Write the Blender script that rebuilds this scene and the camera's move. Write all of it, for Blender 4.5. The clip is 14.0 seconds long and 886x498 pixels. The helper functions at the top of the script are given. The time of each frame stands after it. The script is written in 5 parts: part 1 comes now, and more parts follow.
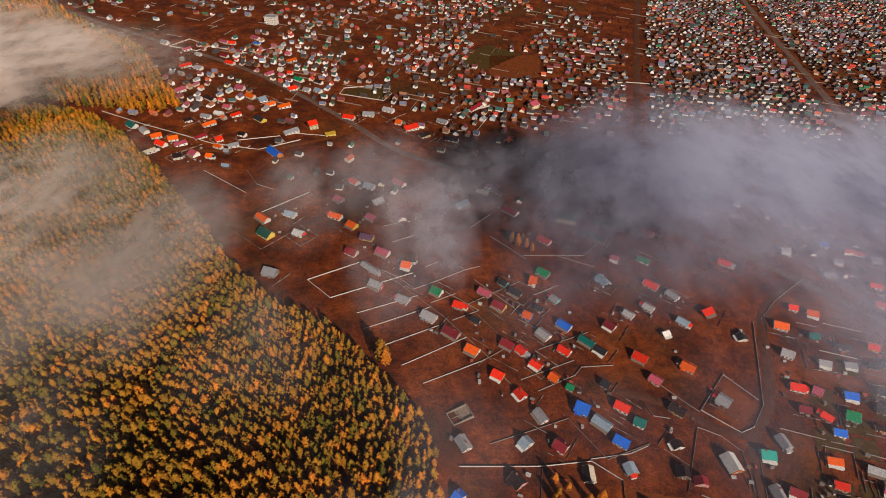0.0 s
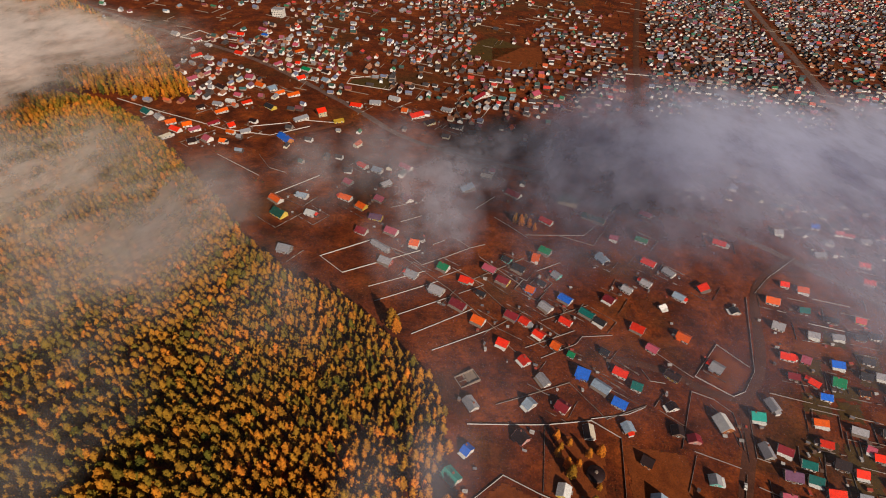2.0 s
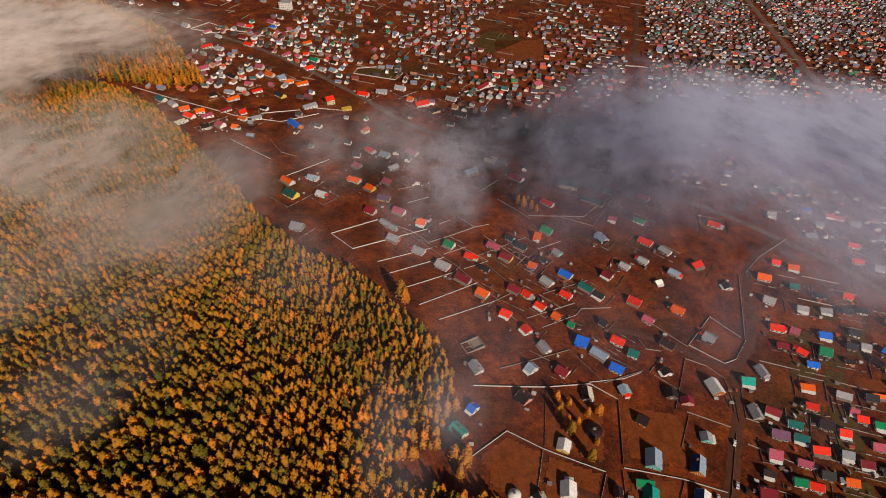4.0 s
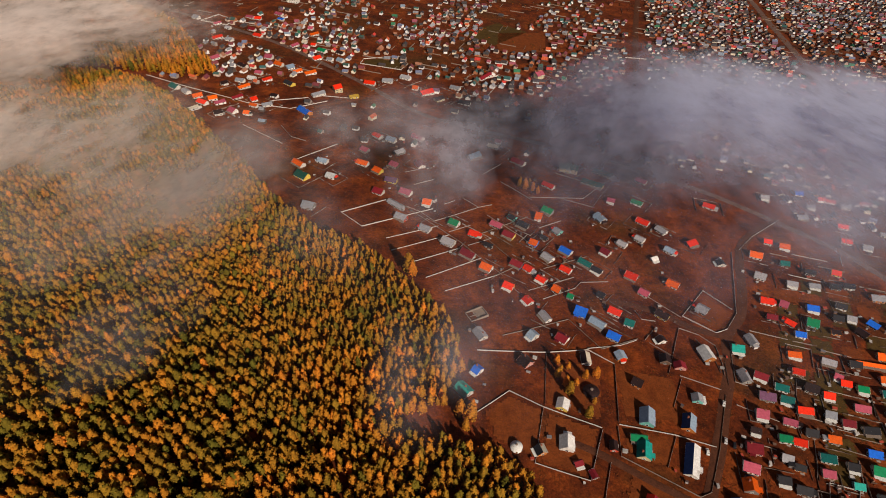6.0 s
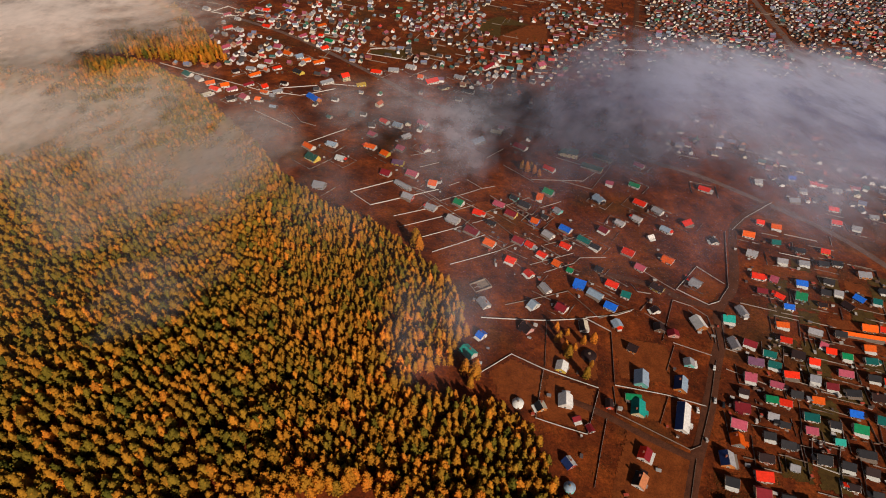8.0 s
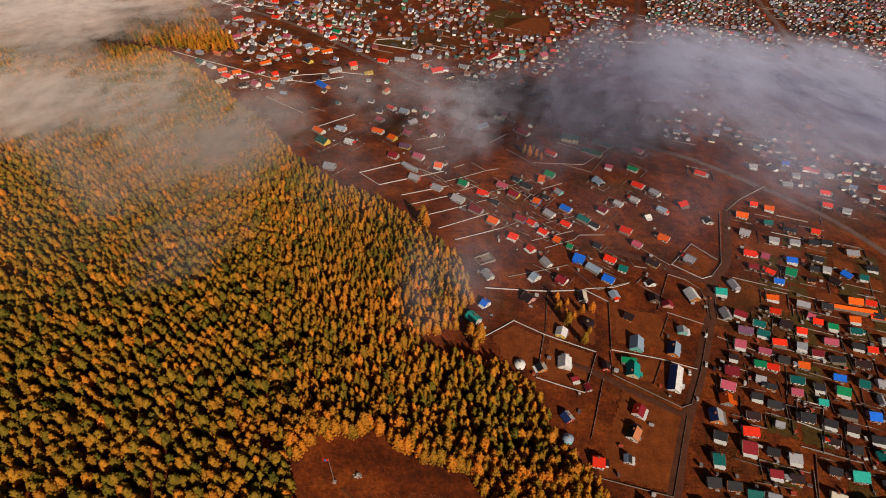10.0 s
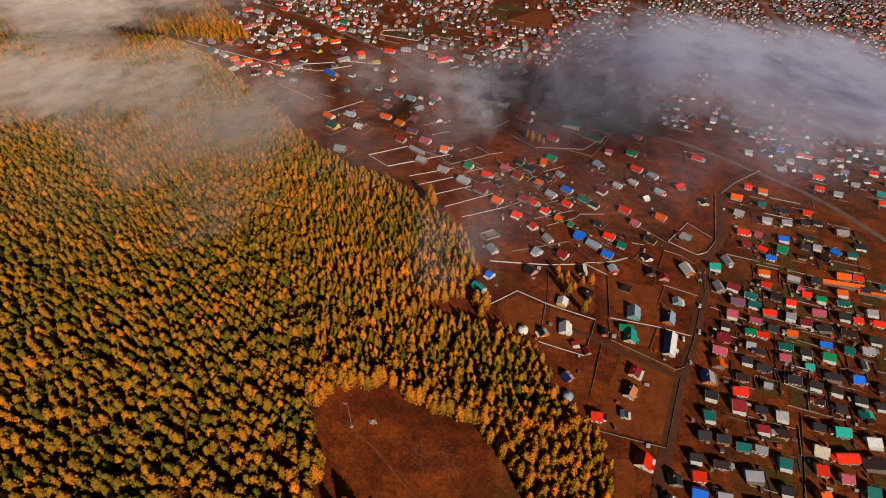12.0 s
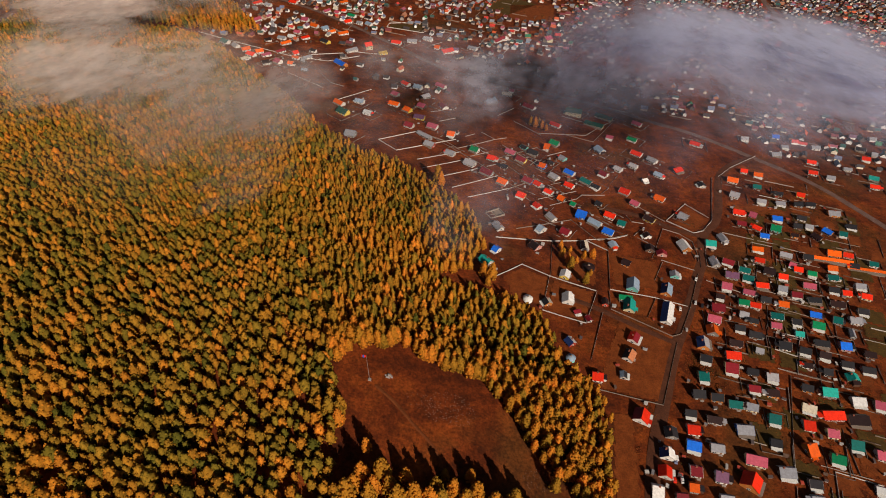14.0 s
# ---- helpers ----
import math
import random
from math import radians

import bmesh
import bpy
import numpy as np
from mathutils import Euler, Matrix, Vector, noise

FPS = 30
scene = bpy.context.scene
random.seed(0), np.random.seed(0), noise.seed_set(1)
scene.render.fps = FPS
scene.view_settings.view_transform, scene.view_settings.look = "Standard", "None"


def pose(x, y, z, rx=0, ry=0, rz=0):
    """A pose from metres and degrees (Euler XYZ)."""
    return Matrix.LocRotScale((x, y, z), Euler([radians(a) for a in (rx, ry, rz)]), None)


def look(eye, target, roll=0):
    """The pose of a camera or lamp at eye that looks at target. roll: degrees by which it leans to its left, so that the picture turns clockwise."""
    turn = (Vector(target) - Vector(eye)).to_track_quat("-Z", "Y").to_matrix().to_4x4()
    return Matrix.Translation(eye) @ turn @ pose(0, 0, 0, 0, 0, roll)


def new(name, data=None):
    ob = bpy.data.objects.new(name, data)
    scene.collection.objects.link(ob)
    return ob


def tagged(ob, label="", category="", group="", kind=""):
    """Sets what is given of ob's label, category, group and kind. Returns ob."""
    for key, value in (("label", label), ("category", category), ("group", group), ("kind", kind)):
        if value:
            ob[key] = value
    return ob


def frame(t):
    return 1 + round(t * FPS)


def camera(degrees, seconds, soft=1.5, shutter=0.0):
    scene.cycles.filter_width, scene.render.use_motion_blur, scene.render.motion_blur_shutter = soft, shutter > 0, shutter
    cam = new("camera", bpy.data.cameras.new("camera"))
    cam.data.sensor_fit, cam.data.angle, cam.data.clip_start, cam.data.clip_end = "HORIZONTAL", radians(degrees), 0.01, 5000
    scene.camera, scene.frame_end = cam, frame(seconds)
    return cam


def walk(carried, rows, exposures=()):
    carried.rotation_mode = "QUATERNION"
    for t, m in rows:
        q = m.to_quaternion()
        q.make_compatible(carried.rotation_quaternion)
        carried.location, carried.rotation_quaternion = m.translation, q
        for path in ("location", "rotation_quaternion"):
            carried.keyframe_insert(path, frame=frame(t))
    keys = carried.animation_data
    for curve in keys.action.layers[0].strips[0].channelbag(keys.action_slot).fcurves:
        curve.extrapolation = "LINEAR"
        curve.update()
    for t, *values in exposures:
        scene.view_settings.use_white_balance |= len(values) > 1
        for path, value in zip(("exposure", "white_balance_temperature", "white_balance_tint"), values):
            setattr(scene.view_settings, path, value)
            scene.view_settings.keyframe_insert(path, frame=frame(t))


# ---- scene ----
cam = camera(77, 14.0, soft=1.0)
PATH = [
    (0.0, look((0.48, 0.07, 284.84), (1.75, 212.53, 102.47), -0.32)),
    (1.0, look((-2.62, -12.38, 284.96), (-1.19, 199.81, 102.27), -0.22)),
    (2.0, look((-5.28, -25.07, 285.07), (-3.88, 186.89, 102.12), -0.16)),
    (3.0, look((-7.60, -37.98, 285.15), (-6.31, 173.78, 101.96), -0.13)),
    (4.0, look((-9.63, -51.07, 285.22), (-8.57, 160.48, 101.81), -0.11)),
    (5.0, look((-11.45, -64.34, 285.28), (-10.68, 147.00, 101.61), -0.09)),
    (6.0, look((-13.13, -77.76, 285.32), (-12.68, 133.36, 101.40), -0.06)),
    (7.0, look((-14.73, -91.31, 285.35), (-14.64, 119.57, 101.15), -0.03)),
    (8.0, look((-16.32, -104.96, 285.36), (-16.60, 105.67, 100.87), 0.02)),
    (9.0, look((-17.99, -118.69, 285.36), (-18.62, 91.67, 100.58), 0.08)),
    (10.0, look((-19.80, -132.50, 285.35), (-20.75, 77.60, 100.27), 0.14)),
    (11.0, look((-21.80, -146.33, 285.32), (-23.04, 63.52, 99.96), 0.21)),
    (12.0, look((-24.08, -160.19, 285.29), (-25.56, 49.46, 99.71), 0.26)),
    (13.0, look((-26.70, -174.05, 285.25), (-28.38, 35.46, 99.51), 0.28)),
    (14.0, look((-29.74, -187.88, 285.19), (-31.56, 21.60, 99.41), 0.26)),
]
walk(cam, PATH, [(0.0, 0.08), (14.0, 0.08)])

# metres to one unit of the plan in which the place is laid out below
PLAN = 1.4

# ---- world and sun ----
SUN_AZ, SUN_EL = radians(-63), radians(28)
sky_world = bpy.data.worlds.new("sky")
scene.world = sky_world
sky_world.use_nodes = True
sky_nodes = sky_world.node_tree
sky_tex = sky_nodes.nodes.new("ShaderNodeTexSky")
sky_tex.sky_type = "NISHITA"
sky_tex.sun_disc = False
sky_tex.sun_elevation = SUN_EL
sky_tex.sun_rotation = radians(90) - SUN_AZ
sky_nodes.links.new(sky_tex.outputs[0], sky_nodes.nodes["Background"].inputs[0])
sky_nodes.nodes["Background"].inputs[1].default_value = 0.026
sun_lamp = new("sun", bpy.data.lights.new("sun", "SUN"))
sun_lamp.data.energy = 5.0
sun_lamp.data.angle = radians(0.6)
sun_lamp.data.color = (1.0, 0.865, 0.72)
sun_lamp.matrix_world = look(
    (300 * math.cos(SUN_AZ) * math.cos(SUN_EL), 300 * math.sin(SUN_AZ) * math.cos(SUN_EL), 300 * math.sin(SUN_EL)), (0, 0, 0))


# ---- materials ----
def ramp(nt, fac, stops):
    r = nt.nodes.new("ShaderNodeValToRGB")
    el = r.color_ramp.elements
    while len(el) < len(stops):
        el.new(0.5)
    for e, (p, c) in zip(el, stops):
        e.position, e.color = p, (*c, 1)
    nt.links.new(fac, r.inputs[0])
    return r.outputs[0]


def noise_at(nt, coord, scale, detail=4.0, rough=0.55):
    n = nt.nodes.new("ShaderNodeTexNoise")
    n.inputs["Scale"].default_value = scale
    n.inputs["Detail"].default_value = detail
    n.inputs["Roughness"].default_value = rough
    nt.links.new(coord, n.inputs["Vector"])
    return n.outputs["Fac"]


def mixed(nt, fac, a, b, mode="MIX"):
    m = nt.nodes.new("ShaderNodeMix")
    m.data_type, m.blend_type = "RGBA", mode
    for k, v in ((0, fac), (6, a), (7, b)):
        if isinstance(v, (int, float)):
            m.inputs[k].default_value = v
        elif isinstance(v, tuple):
            m.inputs[k].default_value = (*v, 1)
        else:
            nt.links.new(v, m.inputs[k])
    return m.outputs[2]


def calc(nt, op, a, b=0.0, c=0.0, clamp=False):
    m = nt.nodes.new("ShaderNodeMath")
    m.operation, m.use_clamp = op, clamp
    for k, v in enumerate((a, b, c)):
        if isinstance(v, (int, float)):
            m.inputs[k].default_value = v
        else:
            nt.links.new(v, m.inputs[k])
    return m.outputs[0]


def material(name, rough=0.85, metal=0.0):
    m = bpy.data.materials.new(name)
    m.use_nodes = True
    b = m.node_tree.nodes["Principled BSDF"]
    b.inputs["Roughness"].default_value = rough
    b.inputs["Metallic"].default_value = metal
    b.inputs["Specular IOR Level"].default_value = 0.15
    return m, m.node_tree, b


def place_of(nt, kind="Position"):
    if kind == "Position":
        metres = nt.nodes.new("ShaderNodeVectorMath")
        metres.operation = "SCALE"
        metres.inputs["Scale"].default_value = 1 / PLAN
        nt.links.new(nt.nodes.new("ShaderNodeNewGeometry").outputs["Position"], metres.inputs[0])
        return metres.outputs[0]
    return nt.nodes.new("ShaderNodeTexCoord").outputs["Object"]


def bumped(nt, b, height, strength, distance):
    bp = nt.nodes.new("ShaderNodeBump")
    bp.inputs["Strength"].default_value = strength
    bp.inputs["Distance"].default_value = distance
    nt.links.new(height, bp.inputs["Height"])
    nt.links.new(bp.outputs[0], b.inputs["Normal"])


def ground_material():
    m, nt, b = material("dry_grass_soil", 0.95)
    p = place_of(nt)
    big = noise_at(nt, p, 0.014, 6, 0.6)
    mid = noise_at(nt, p, 0.045, 8, 0.72)
    fine = noise_at(nt, p, 0.9, 6, 0.7)
    col = ramp(nt, mid, [(0.34, (0.040, 0.0085, 0.0022)), (0.5, (0.120, 0.023, 0.0042)), (0.68, (0.245, 0.055, 0.008))])
    green = ramp(nt, big, [(0.53, (0, 0, 0)), (0.64, (1, 1, 1))])
    col = mixed(nt, calc(nt, "MULTIPLY", green, 0.55), col, (0.070, 0.036, 0.009))
    col = mixed(nt, 1.0, col, ramp(nt, fine, [(0.3, (0.45, 0.45, 0.45)), (0.7, (1.5, 1.45, 1.4))]), "MULTIPLY")
    mottle = noise_at(nt, p, 0.2, 7, 0.75)
    col = mixed(nt, 1.0, col, ramp(nt, mottle, [(0.34, (0.54, 0.54, 0.58)), (0.56, (1.12, 1.07, 1.0)), (0.7, (1.4, 1.34, 1.3))]), "MULTIPLY")
    nt.links.new(col, b.inputs["Base Color"])
    bumped(nt, b, fine, 0.8, 0.5)
    return m


def road_material(name, a, c):
    m, nt, b = material(name, 0.95)
    p = place_of(nt)
    n1 = noise_at(nt, p, 0.25, 6, 0.7)
    n2 = noise_at(nt, p, 1.6, 4, 0.6)
    col = ramp(nt, n1, [(0.3, a), (0.7, c)])
    col = mixed(nt, 1.0, col, ramp(nt, n2, [(0.3, (0.7, 0.7, 0.7)), (0.7, (1.25, 1.2, 1.15))]), "MULTIPLY")
    nt.links.new(col, b.inputs["Base Color"])
    bumped(nt, b, n2, 0.5, 0.15)
    return m


def roof_material(name, colour, metal=0.0, rough=0.5):
    """Ribbed painted sheet, with streaks and faded spots."""
    m, nt, b = material(name, rough, metal)
    p = place_of(nt, "Object")
    info = nt.nodes.new("ShaderNodeObjectInfo").outputs["Random"]
    n = noise_at(nt, p, 0.9, 5, 0.7)
    col = mixed(nt, 1.0, colour, ramp(nt, n, [(0.3, (0.72, 0.70, 0.70)), (0.7, (1.15, 1.15, 1.15))]), "MULTIPLY")
    col = mixed(nt, 1.0, col, ramp(nt, info, [(0.0, (0.72, 0.74, 0.76)), (1.0, (1.2, 1.15, 1.1))]), "MULTIPLY")
    nt.links.new(col, b.inputs["Base Color"])
    w = nt.nodes.new("ShaderNodeTexWave")
    w.bands_direction = "X"
    w.inputs["Scale"].default_value = 1.1
    nt.links.new(p, w.inputs["Vector"])
    bumped(nt, b, w.outputs["Fac"], 0.6, 0.05)
    return m


def wall_material(name, colour):
    m, nt, b = material(name, 0.85)
    p = place_of(nt, "Object")
    n = noise_at(nt, p, 0.7, 6, 0.7)
    info = nt.nodes.new("ShaderNodeObjectInfo").outputs["Random"]
    col = mixed(nt, 1.0, colour, ramp(nt, n, [(0.3, (0.62, 0.58, 0.55)), (0.65, (1.08, 1.08, 1.08))]), "MULTIPLY")
    col = mixed(nt, 1.0, col, ramp(nt, info, [(0.0, (0.62, 0.60, 0.58)), (1.0, (1.05, 1.05, 1.05))]), "MULTIPLY")
    nt.links.new(col, b.inputs["Base Color"])
    w = nt.nodes.new("ShaderNodeTexWave")
    w.bands_direction = "Z"
    w.inputs["Scale"].default_value = 1.6
    nt.links.new(p, w.inputs["Vector"])
    bumped(nt, b, w.outputs["Fac"], 0.4, 0.03)
    return m


def plain_material(name, colour, rough=0.6, metal=0.0):
    m, nt, b = material(name, rough, metal)
    n = noise_at(nt, place_of(nt, "Object"), 2.5, 4, 0.6)
    col = mixed(nt, 1.0, colour, ramp(nt, n, [(0.3, (0.75, 0.75, 0.75)), (0.7, (1.1, 1.1, 1.1))]), "MULTIPLY")
    nt.links.new(col, b.inputs["Base Color"])
    return m


LEAF_TONES = [(0.0, (0.105, 0.098, 0.014)), (0.25, (0.220, 0.148, 0.018)), (0.5, (0.370, 0.175, 0.019)),
              (0.75, (0.490, 0.192, 0.020)), (1.0, (0.620, 0.208, 0.024))]


def needle_material(name, source):
    """Larch needles: tone by tree, with lighter and darker tufts."""
    m, nt, b = material(name, 0.9)
    b.inputs["Specular IOR Level"].default_value = 0.1
    if source == "object":
        tone = calc(nt, "MULTIPLY_ADD", nt.nodes.new("ShaderNodeObjectInfo").outputs["Random"], 0.62, 0.36)
    else:
        at = nt.nodes.new("ShaderNodeAttribute")
        at.attribute_name = "tone"
        tone = at.outputs["Fac"]
    isl = nt.nodes.new("ShaderNodeNewGeometry").outputs["Random Per Island"]
    tone = calc(nt, "ADD", tone, calc(nt, "MULTIPLY_ADD", isl, 0.12, -0.06), clamp=True)
    col = ramp(nt, tone, LEAF_TONES)
    col = mixed(nt, 1.0, col, ramp(nt, isl, [(0.0, (0.78, 0.78, 0.78)), (1.0, (1.25, 1.22, 1.15))]), "MULTIPLY")
    grain = noise_at(nt, place_of(nt), 1.15, 5, 0.7)
    col = mixed(nt, 1.0, col, ramp(nt, grain, [(0.34, (0.70, 0.72, 0.70)), (0.66, (1.35, 1.30, 1.15))]), "MULTIPLY")
    bumped(nt, b, grain, 0.4, 0.6)
    nt.links.new(col, b.inputs["Base Color"])
    tr = nt.nodes.new("ShaderNodeBsdfTranslucent")
    nt.links.new(col, tr.inputs[0])
    mx = nt.nodes.new("ShaderNodeMixShader")
    mx.inputs[0].default_value = 0.36
    nt.links.new(b.outputs[0], mx.inputs[1])
    nt.links.new(tr.outputs[0], mx.inputs[2])
    nt.links.new(mx.outputs[0], nt.nodes["Material Output"].inputs[0])
    return m


def island_material(name, stops, rough=0.7):
    m, nt, b = material(name, rough)
    isl = nt.nodes.new("ShaderNodeNewGeometry").outputs["Random Per Island"]
    r = nt.nodes.new("ShaderNodeValToRGB")
    r.color_ramp.interpolation = "CONSTANT"
    el = r.color_ramp.elements
    while len(el) < len(stops):
        el.new(0.5)
    for k, (e, c) in enumerate(zip(el, stops)):
        e.position, e.color = k / len(stops), (*c, 1)
    nt.links.new(isl, r.inputs[0])
    n = noise_at(nt, place_of(nt), 0.6, 4, 0.7)
    col = mixed(nt, 1.0, r.outputs[0], ramp(nt, n, [(0.3, (0.65, 0.65, 0.65)), (0.7, (1.15, 1.15, 1.15))]), "MULTIPLY")
    nt.links.new(col, b.inputs["Base Color"])
    return m


ROOF_COLOURS = {
    "R": ("red", (0.72, 0.026, 0.006)), "O": ("orange", (0.74, 0.105, 0.006)), "M": ("maroon", (0.20, 0.014, 0.022)),
    "K": ("dark brown", (0.026, 0.013, 0.013)), "G": ("light grey", (0.29, 0.29, 0.32)), "D": ("dark grey", (0.024, 0.023, 0.027)),
    "B": ("bright blue", (0.012, 0.14, 0.70)), "C": ("turquoise", (0.015, 0.32, 0.27)), "T": ("dark teal", (0.004, 0.110, 0.100)),
    "E": ("emerald green", (0.003, 0.190, 0.075)), "P": ("faded pink", (0.40, 0.075, 0.12)), "W": ("white", (0.68, 0.67, 0.66)),
    "V": ("mauve", (0.17, 0.075, 0.14)), "Y": ("yellow", (0.45, 0.28, 0.03)), "I": ("pale blue", (0.25, 0.33, 0.43)),
    "N": ("blue-grey", (0.17, 0.20, 0.33)), "A": ("tan", (0.42, 0.16, 0.075)), "L": ("cream", (0.50, 0.45, 0.36)),
    "X": ("navy blue", (0.018, 0.036, 0.13)),
    "S": ("dark green", (0.016, 0.085, 0.062))}
WALL_COLOURS = {
    "w": ("white", (0.66, 0.62, 0.58)), "b": ("brown wooden", (0.10, 0.052, 0.034)), "o": ("orange wooden", (0.48, 0.17, 0.04)),
    "c": ("cream", (0.60, 0.50, 0.31)), "t": ("turquoise", (0.16, 0.46, 0.42)), "r": ("red", (0.48, 0.06, 0.03)),
    "y": ("yellow", (0.62, 0.44, 0.08)), "g": ("grey", (0.26, 0.24, 0.23)), "u": ("blue", (0.05, 0.14, 0.45)),
    "p": ("pink", (0.46, 0.22, 0.19))}
ROOFS = {k: roof_material("roof_" + n.replace(" ", "_"), c) for k, (n, c) in ROOF_COLOURS.items()}
WALLS = {k: wall_material("wall_" + n.replace(" ", "_"), c) for k, (n, c) in WALL_COLOURS.items()}
SOIL = ground_material()
DIRT = road_material("dirt_road", (0.060, 0.020, 0.010), (0.112, 0.040, 0.020))
GRAVEL = road_material("gravel_road", (0.090, 0.050, 0.040), (0.175, 0.108, 0.090))
TRACK = road_material("worn_track", (0.10, 0.026, 0.007), (0.17, 0.046, 0.012))
GLASS = plain_material("window_glass", (0.02, 0.025, 0.03), 0.1)
FRAME = plain_material("painted_frame", (0.7, 0.68, 0.64), 0.6)
DOORWOOD = plain_material("door_wood", (0.16, 0.07, 0.035), 0.7)
BRICK = plain_material("chimney_brick", (0.28, 0.10, 0.065), 0.9)
BOARD = plain_material("weathered_board", (0.23, 0.175, 0.14), 0.9)
PALEBOARD = plain_material("bleached_board", (0.33, 0.27, 0.235), 0.9)
WHITEBOARD = plain_material("whitewashed_board", (0.50, 0.45, 0.41), 0.9)
BARK = plain_material("bark", (0.10, 0.055, 0.035), 0.95)
NEEDLES = needle_material("larch_needles", "tone")
NEEDLES_OB = needle_material("larch_needles_single", "object")
FELT = plain_material("white_felt", (0.62, 0.60, 0.57), 0.9)
STEEL = plain_material("painted_steel", (0.55, 0.53, 0.52), 0.5)
STONE = plain_material("pale_stone", (0.30, 0.25, 0.22), 0.9)
FLINT = plain_material("field_stone", (0.26, 0.16, 0.11), 0.95)


# ---- terrain ----
def ease(a):
    a = np.clip(a, 0, 1)
    return a * a * (3 - 2 * a)


def level(x, y):
    """Height of the ground: a slope that falls away from the wooded hill, flattening far off."""
    x, y = np.asarray(x, float), np.asarray(y, float)
    yy = np.where(y < 1000, y, 1000 + 400 * (1 - np.exp(-np.maximum(y - 1000, 0) / 400)))
    yy = np.where(yy > -400, yy, -400)
    ax = np.abs(x)
    xx = np.sign(x) * np.where(ax < 900, ax, 900 + 300 * (1 - np.exp(-np.maximum(ax - 900, 0) / 300)))
    return -0.0849 * xx - 0.0414 * yy + 28 * ease((50 - x) / 165) * ease((195 - y) / 215)


def height(x, y):
    return float(level(x, y))


def mesh_of(name, verts, faces, mats=(), smooth=False):
    me = bpy.data.meshes.new(name)
    me.from_pydata([tuple(map(float, v)) for v in verts], [], faces)
    for m in mats:
        me.materials.append(m)
    if smooth:
        me.polygons.foreach_set("use_smooth", [True] * len(me.polygons))
    me.update()
    return me


def big_mesh(name, verts, tris, mat):
    """A mesh straight from arrays of points and triangles."""
    me = bpy.data.meshes.new(name)
    verts, tris = np.asarray(verts, np.float32), np.asarray(tris, np.int32)
    me.vertices.add(len(verts))
    me.vertices.foreach_set("co", verts.ravel())
    me.loops.add(tris.size)
    me.loops.foreach_set("vertex_index", tris.ravel())
    me.polygons.add(len(tris))
    me.polygons.foreach_set("loop_start", np.arange(0, tris.size, 3, dtype=np.int32))
    me.materials.append(mat)
    me.update(calc_edges=True)
    return me


def put(name, me, parent=None, at=None, label=""):
    ob = new(name, me)
    if parent is not None:
        ob.parent = parent
    if at is not None:
        ob.matrix_basis = at
    if label:
        ob["label"] = label
    return ob


def box_data(x0, x1, y0, y1, z0, z1, base=0):
    v = [(x0, y0, z0), (x1, y0, z0), (x1, y1, z0), (x0, y1, z0), (x0, y0, z1), (x1, y0, z1), (x1, y1, z1), (x0, y1, z1)]
    f = [(0, 3, 2, 1), (4, 5, 6, 7), (0, 1, 5, 4), (1, 2, 6, 5), (2, 3, 7, 6), (3, 0, 4, 7)]
    return v, [tuple(i + base for i in q) for q in f]


def boxes_mesh(name, boxes, mat):
    vs, fs = [], []
    for bx in boxes:
        v, f = box_data(*bx, base=len(vs))
        vs += v
        fs += f
    return mesh_of(name, vs, fs, [mat])


def make_ground():
    near_x, near_y = np.arange(-620, 901, 8.0), np.arange(-260, 1101, 8.0)
    far = np.array([1200, 1700, 2500, 3500, 4600.0])
    gx = np.concatenate([-far[::-1], near_x, far])
    gy = np.concatenate([-far[::-1], near_y, far + 300])
    xx, yy = np.meshgrid(gx, gy)
    zz = level(xx, yy)
    rng = np.random.default_rng(3)
    zz += np.where((np.abs(xx) < 900) & (np.abs(yy) < 1100), rng.normal(0, 0.06, xx.shape), 0)
    nx, ny = len(gx), len(gy)
    i = np.arange(nx * ny).reshape(ny, nx)
    a, b, c, d = i[:-1, :-1].ravel(), i[:-1, 1:].ravel(), i[1:, 1:].ravel(), i[1:, :-1].ravel()
    tris = np.concatenate([np.stack([a, b, c], 1), np.stack([a, c, d], 1)])
    me = big_mesh("ground", np.stack([xx.ravel(), yy.ravel(), zz.ravel()], 1), tris, SOIL)
    me.polygons.foreach_set("use_smooth", [True] * len(me.polygons))
    tagged(put("ground", me), "rust-brown dry autumn grassland on a gentle slope", "ground", kind="structure")


make_ground()


def smooth_line(pts, step):
    """Points along a rounded polyline, evenly spaced."""
    p = np.array(pts, float)
    for _ in range(2):
        q = [p[0]]
        for a, b in zip(p[:-1], p[1:]):
            q += [a * 0.75 + b * 0.25, a * 0.25 + b * 0.75]
        p = np.array(q + [p[-1]])
    s = np.concatenate([[0], np.cumsum(np.hypot(*np.diff(p, axis=0).T))])
    n = max(2, int(s[-1] / step) + 1)
    u = np.linspace(0, s[-1], n)
    return np.stack([np.interp(u, s, p[:, 0]), np.interp(u, s, p[:, 1])], 1)


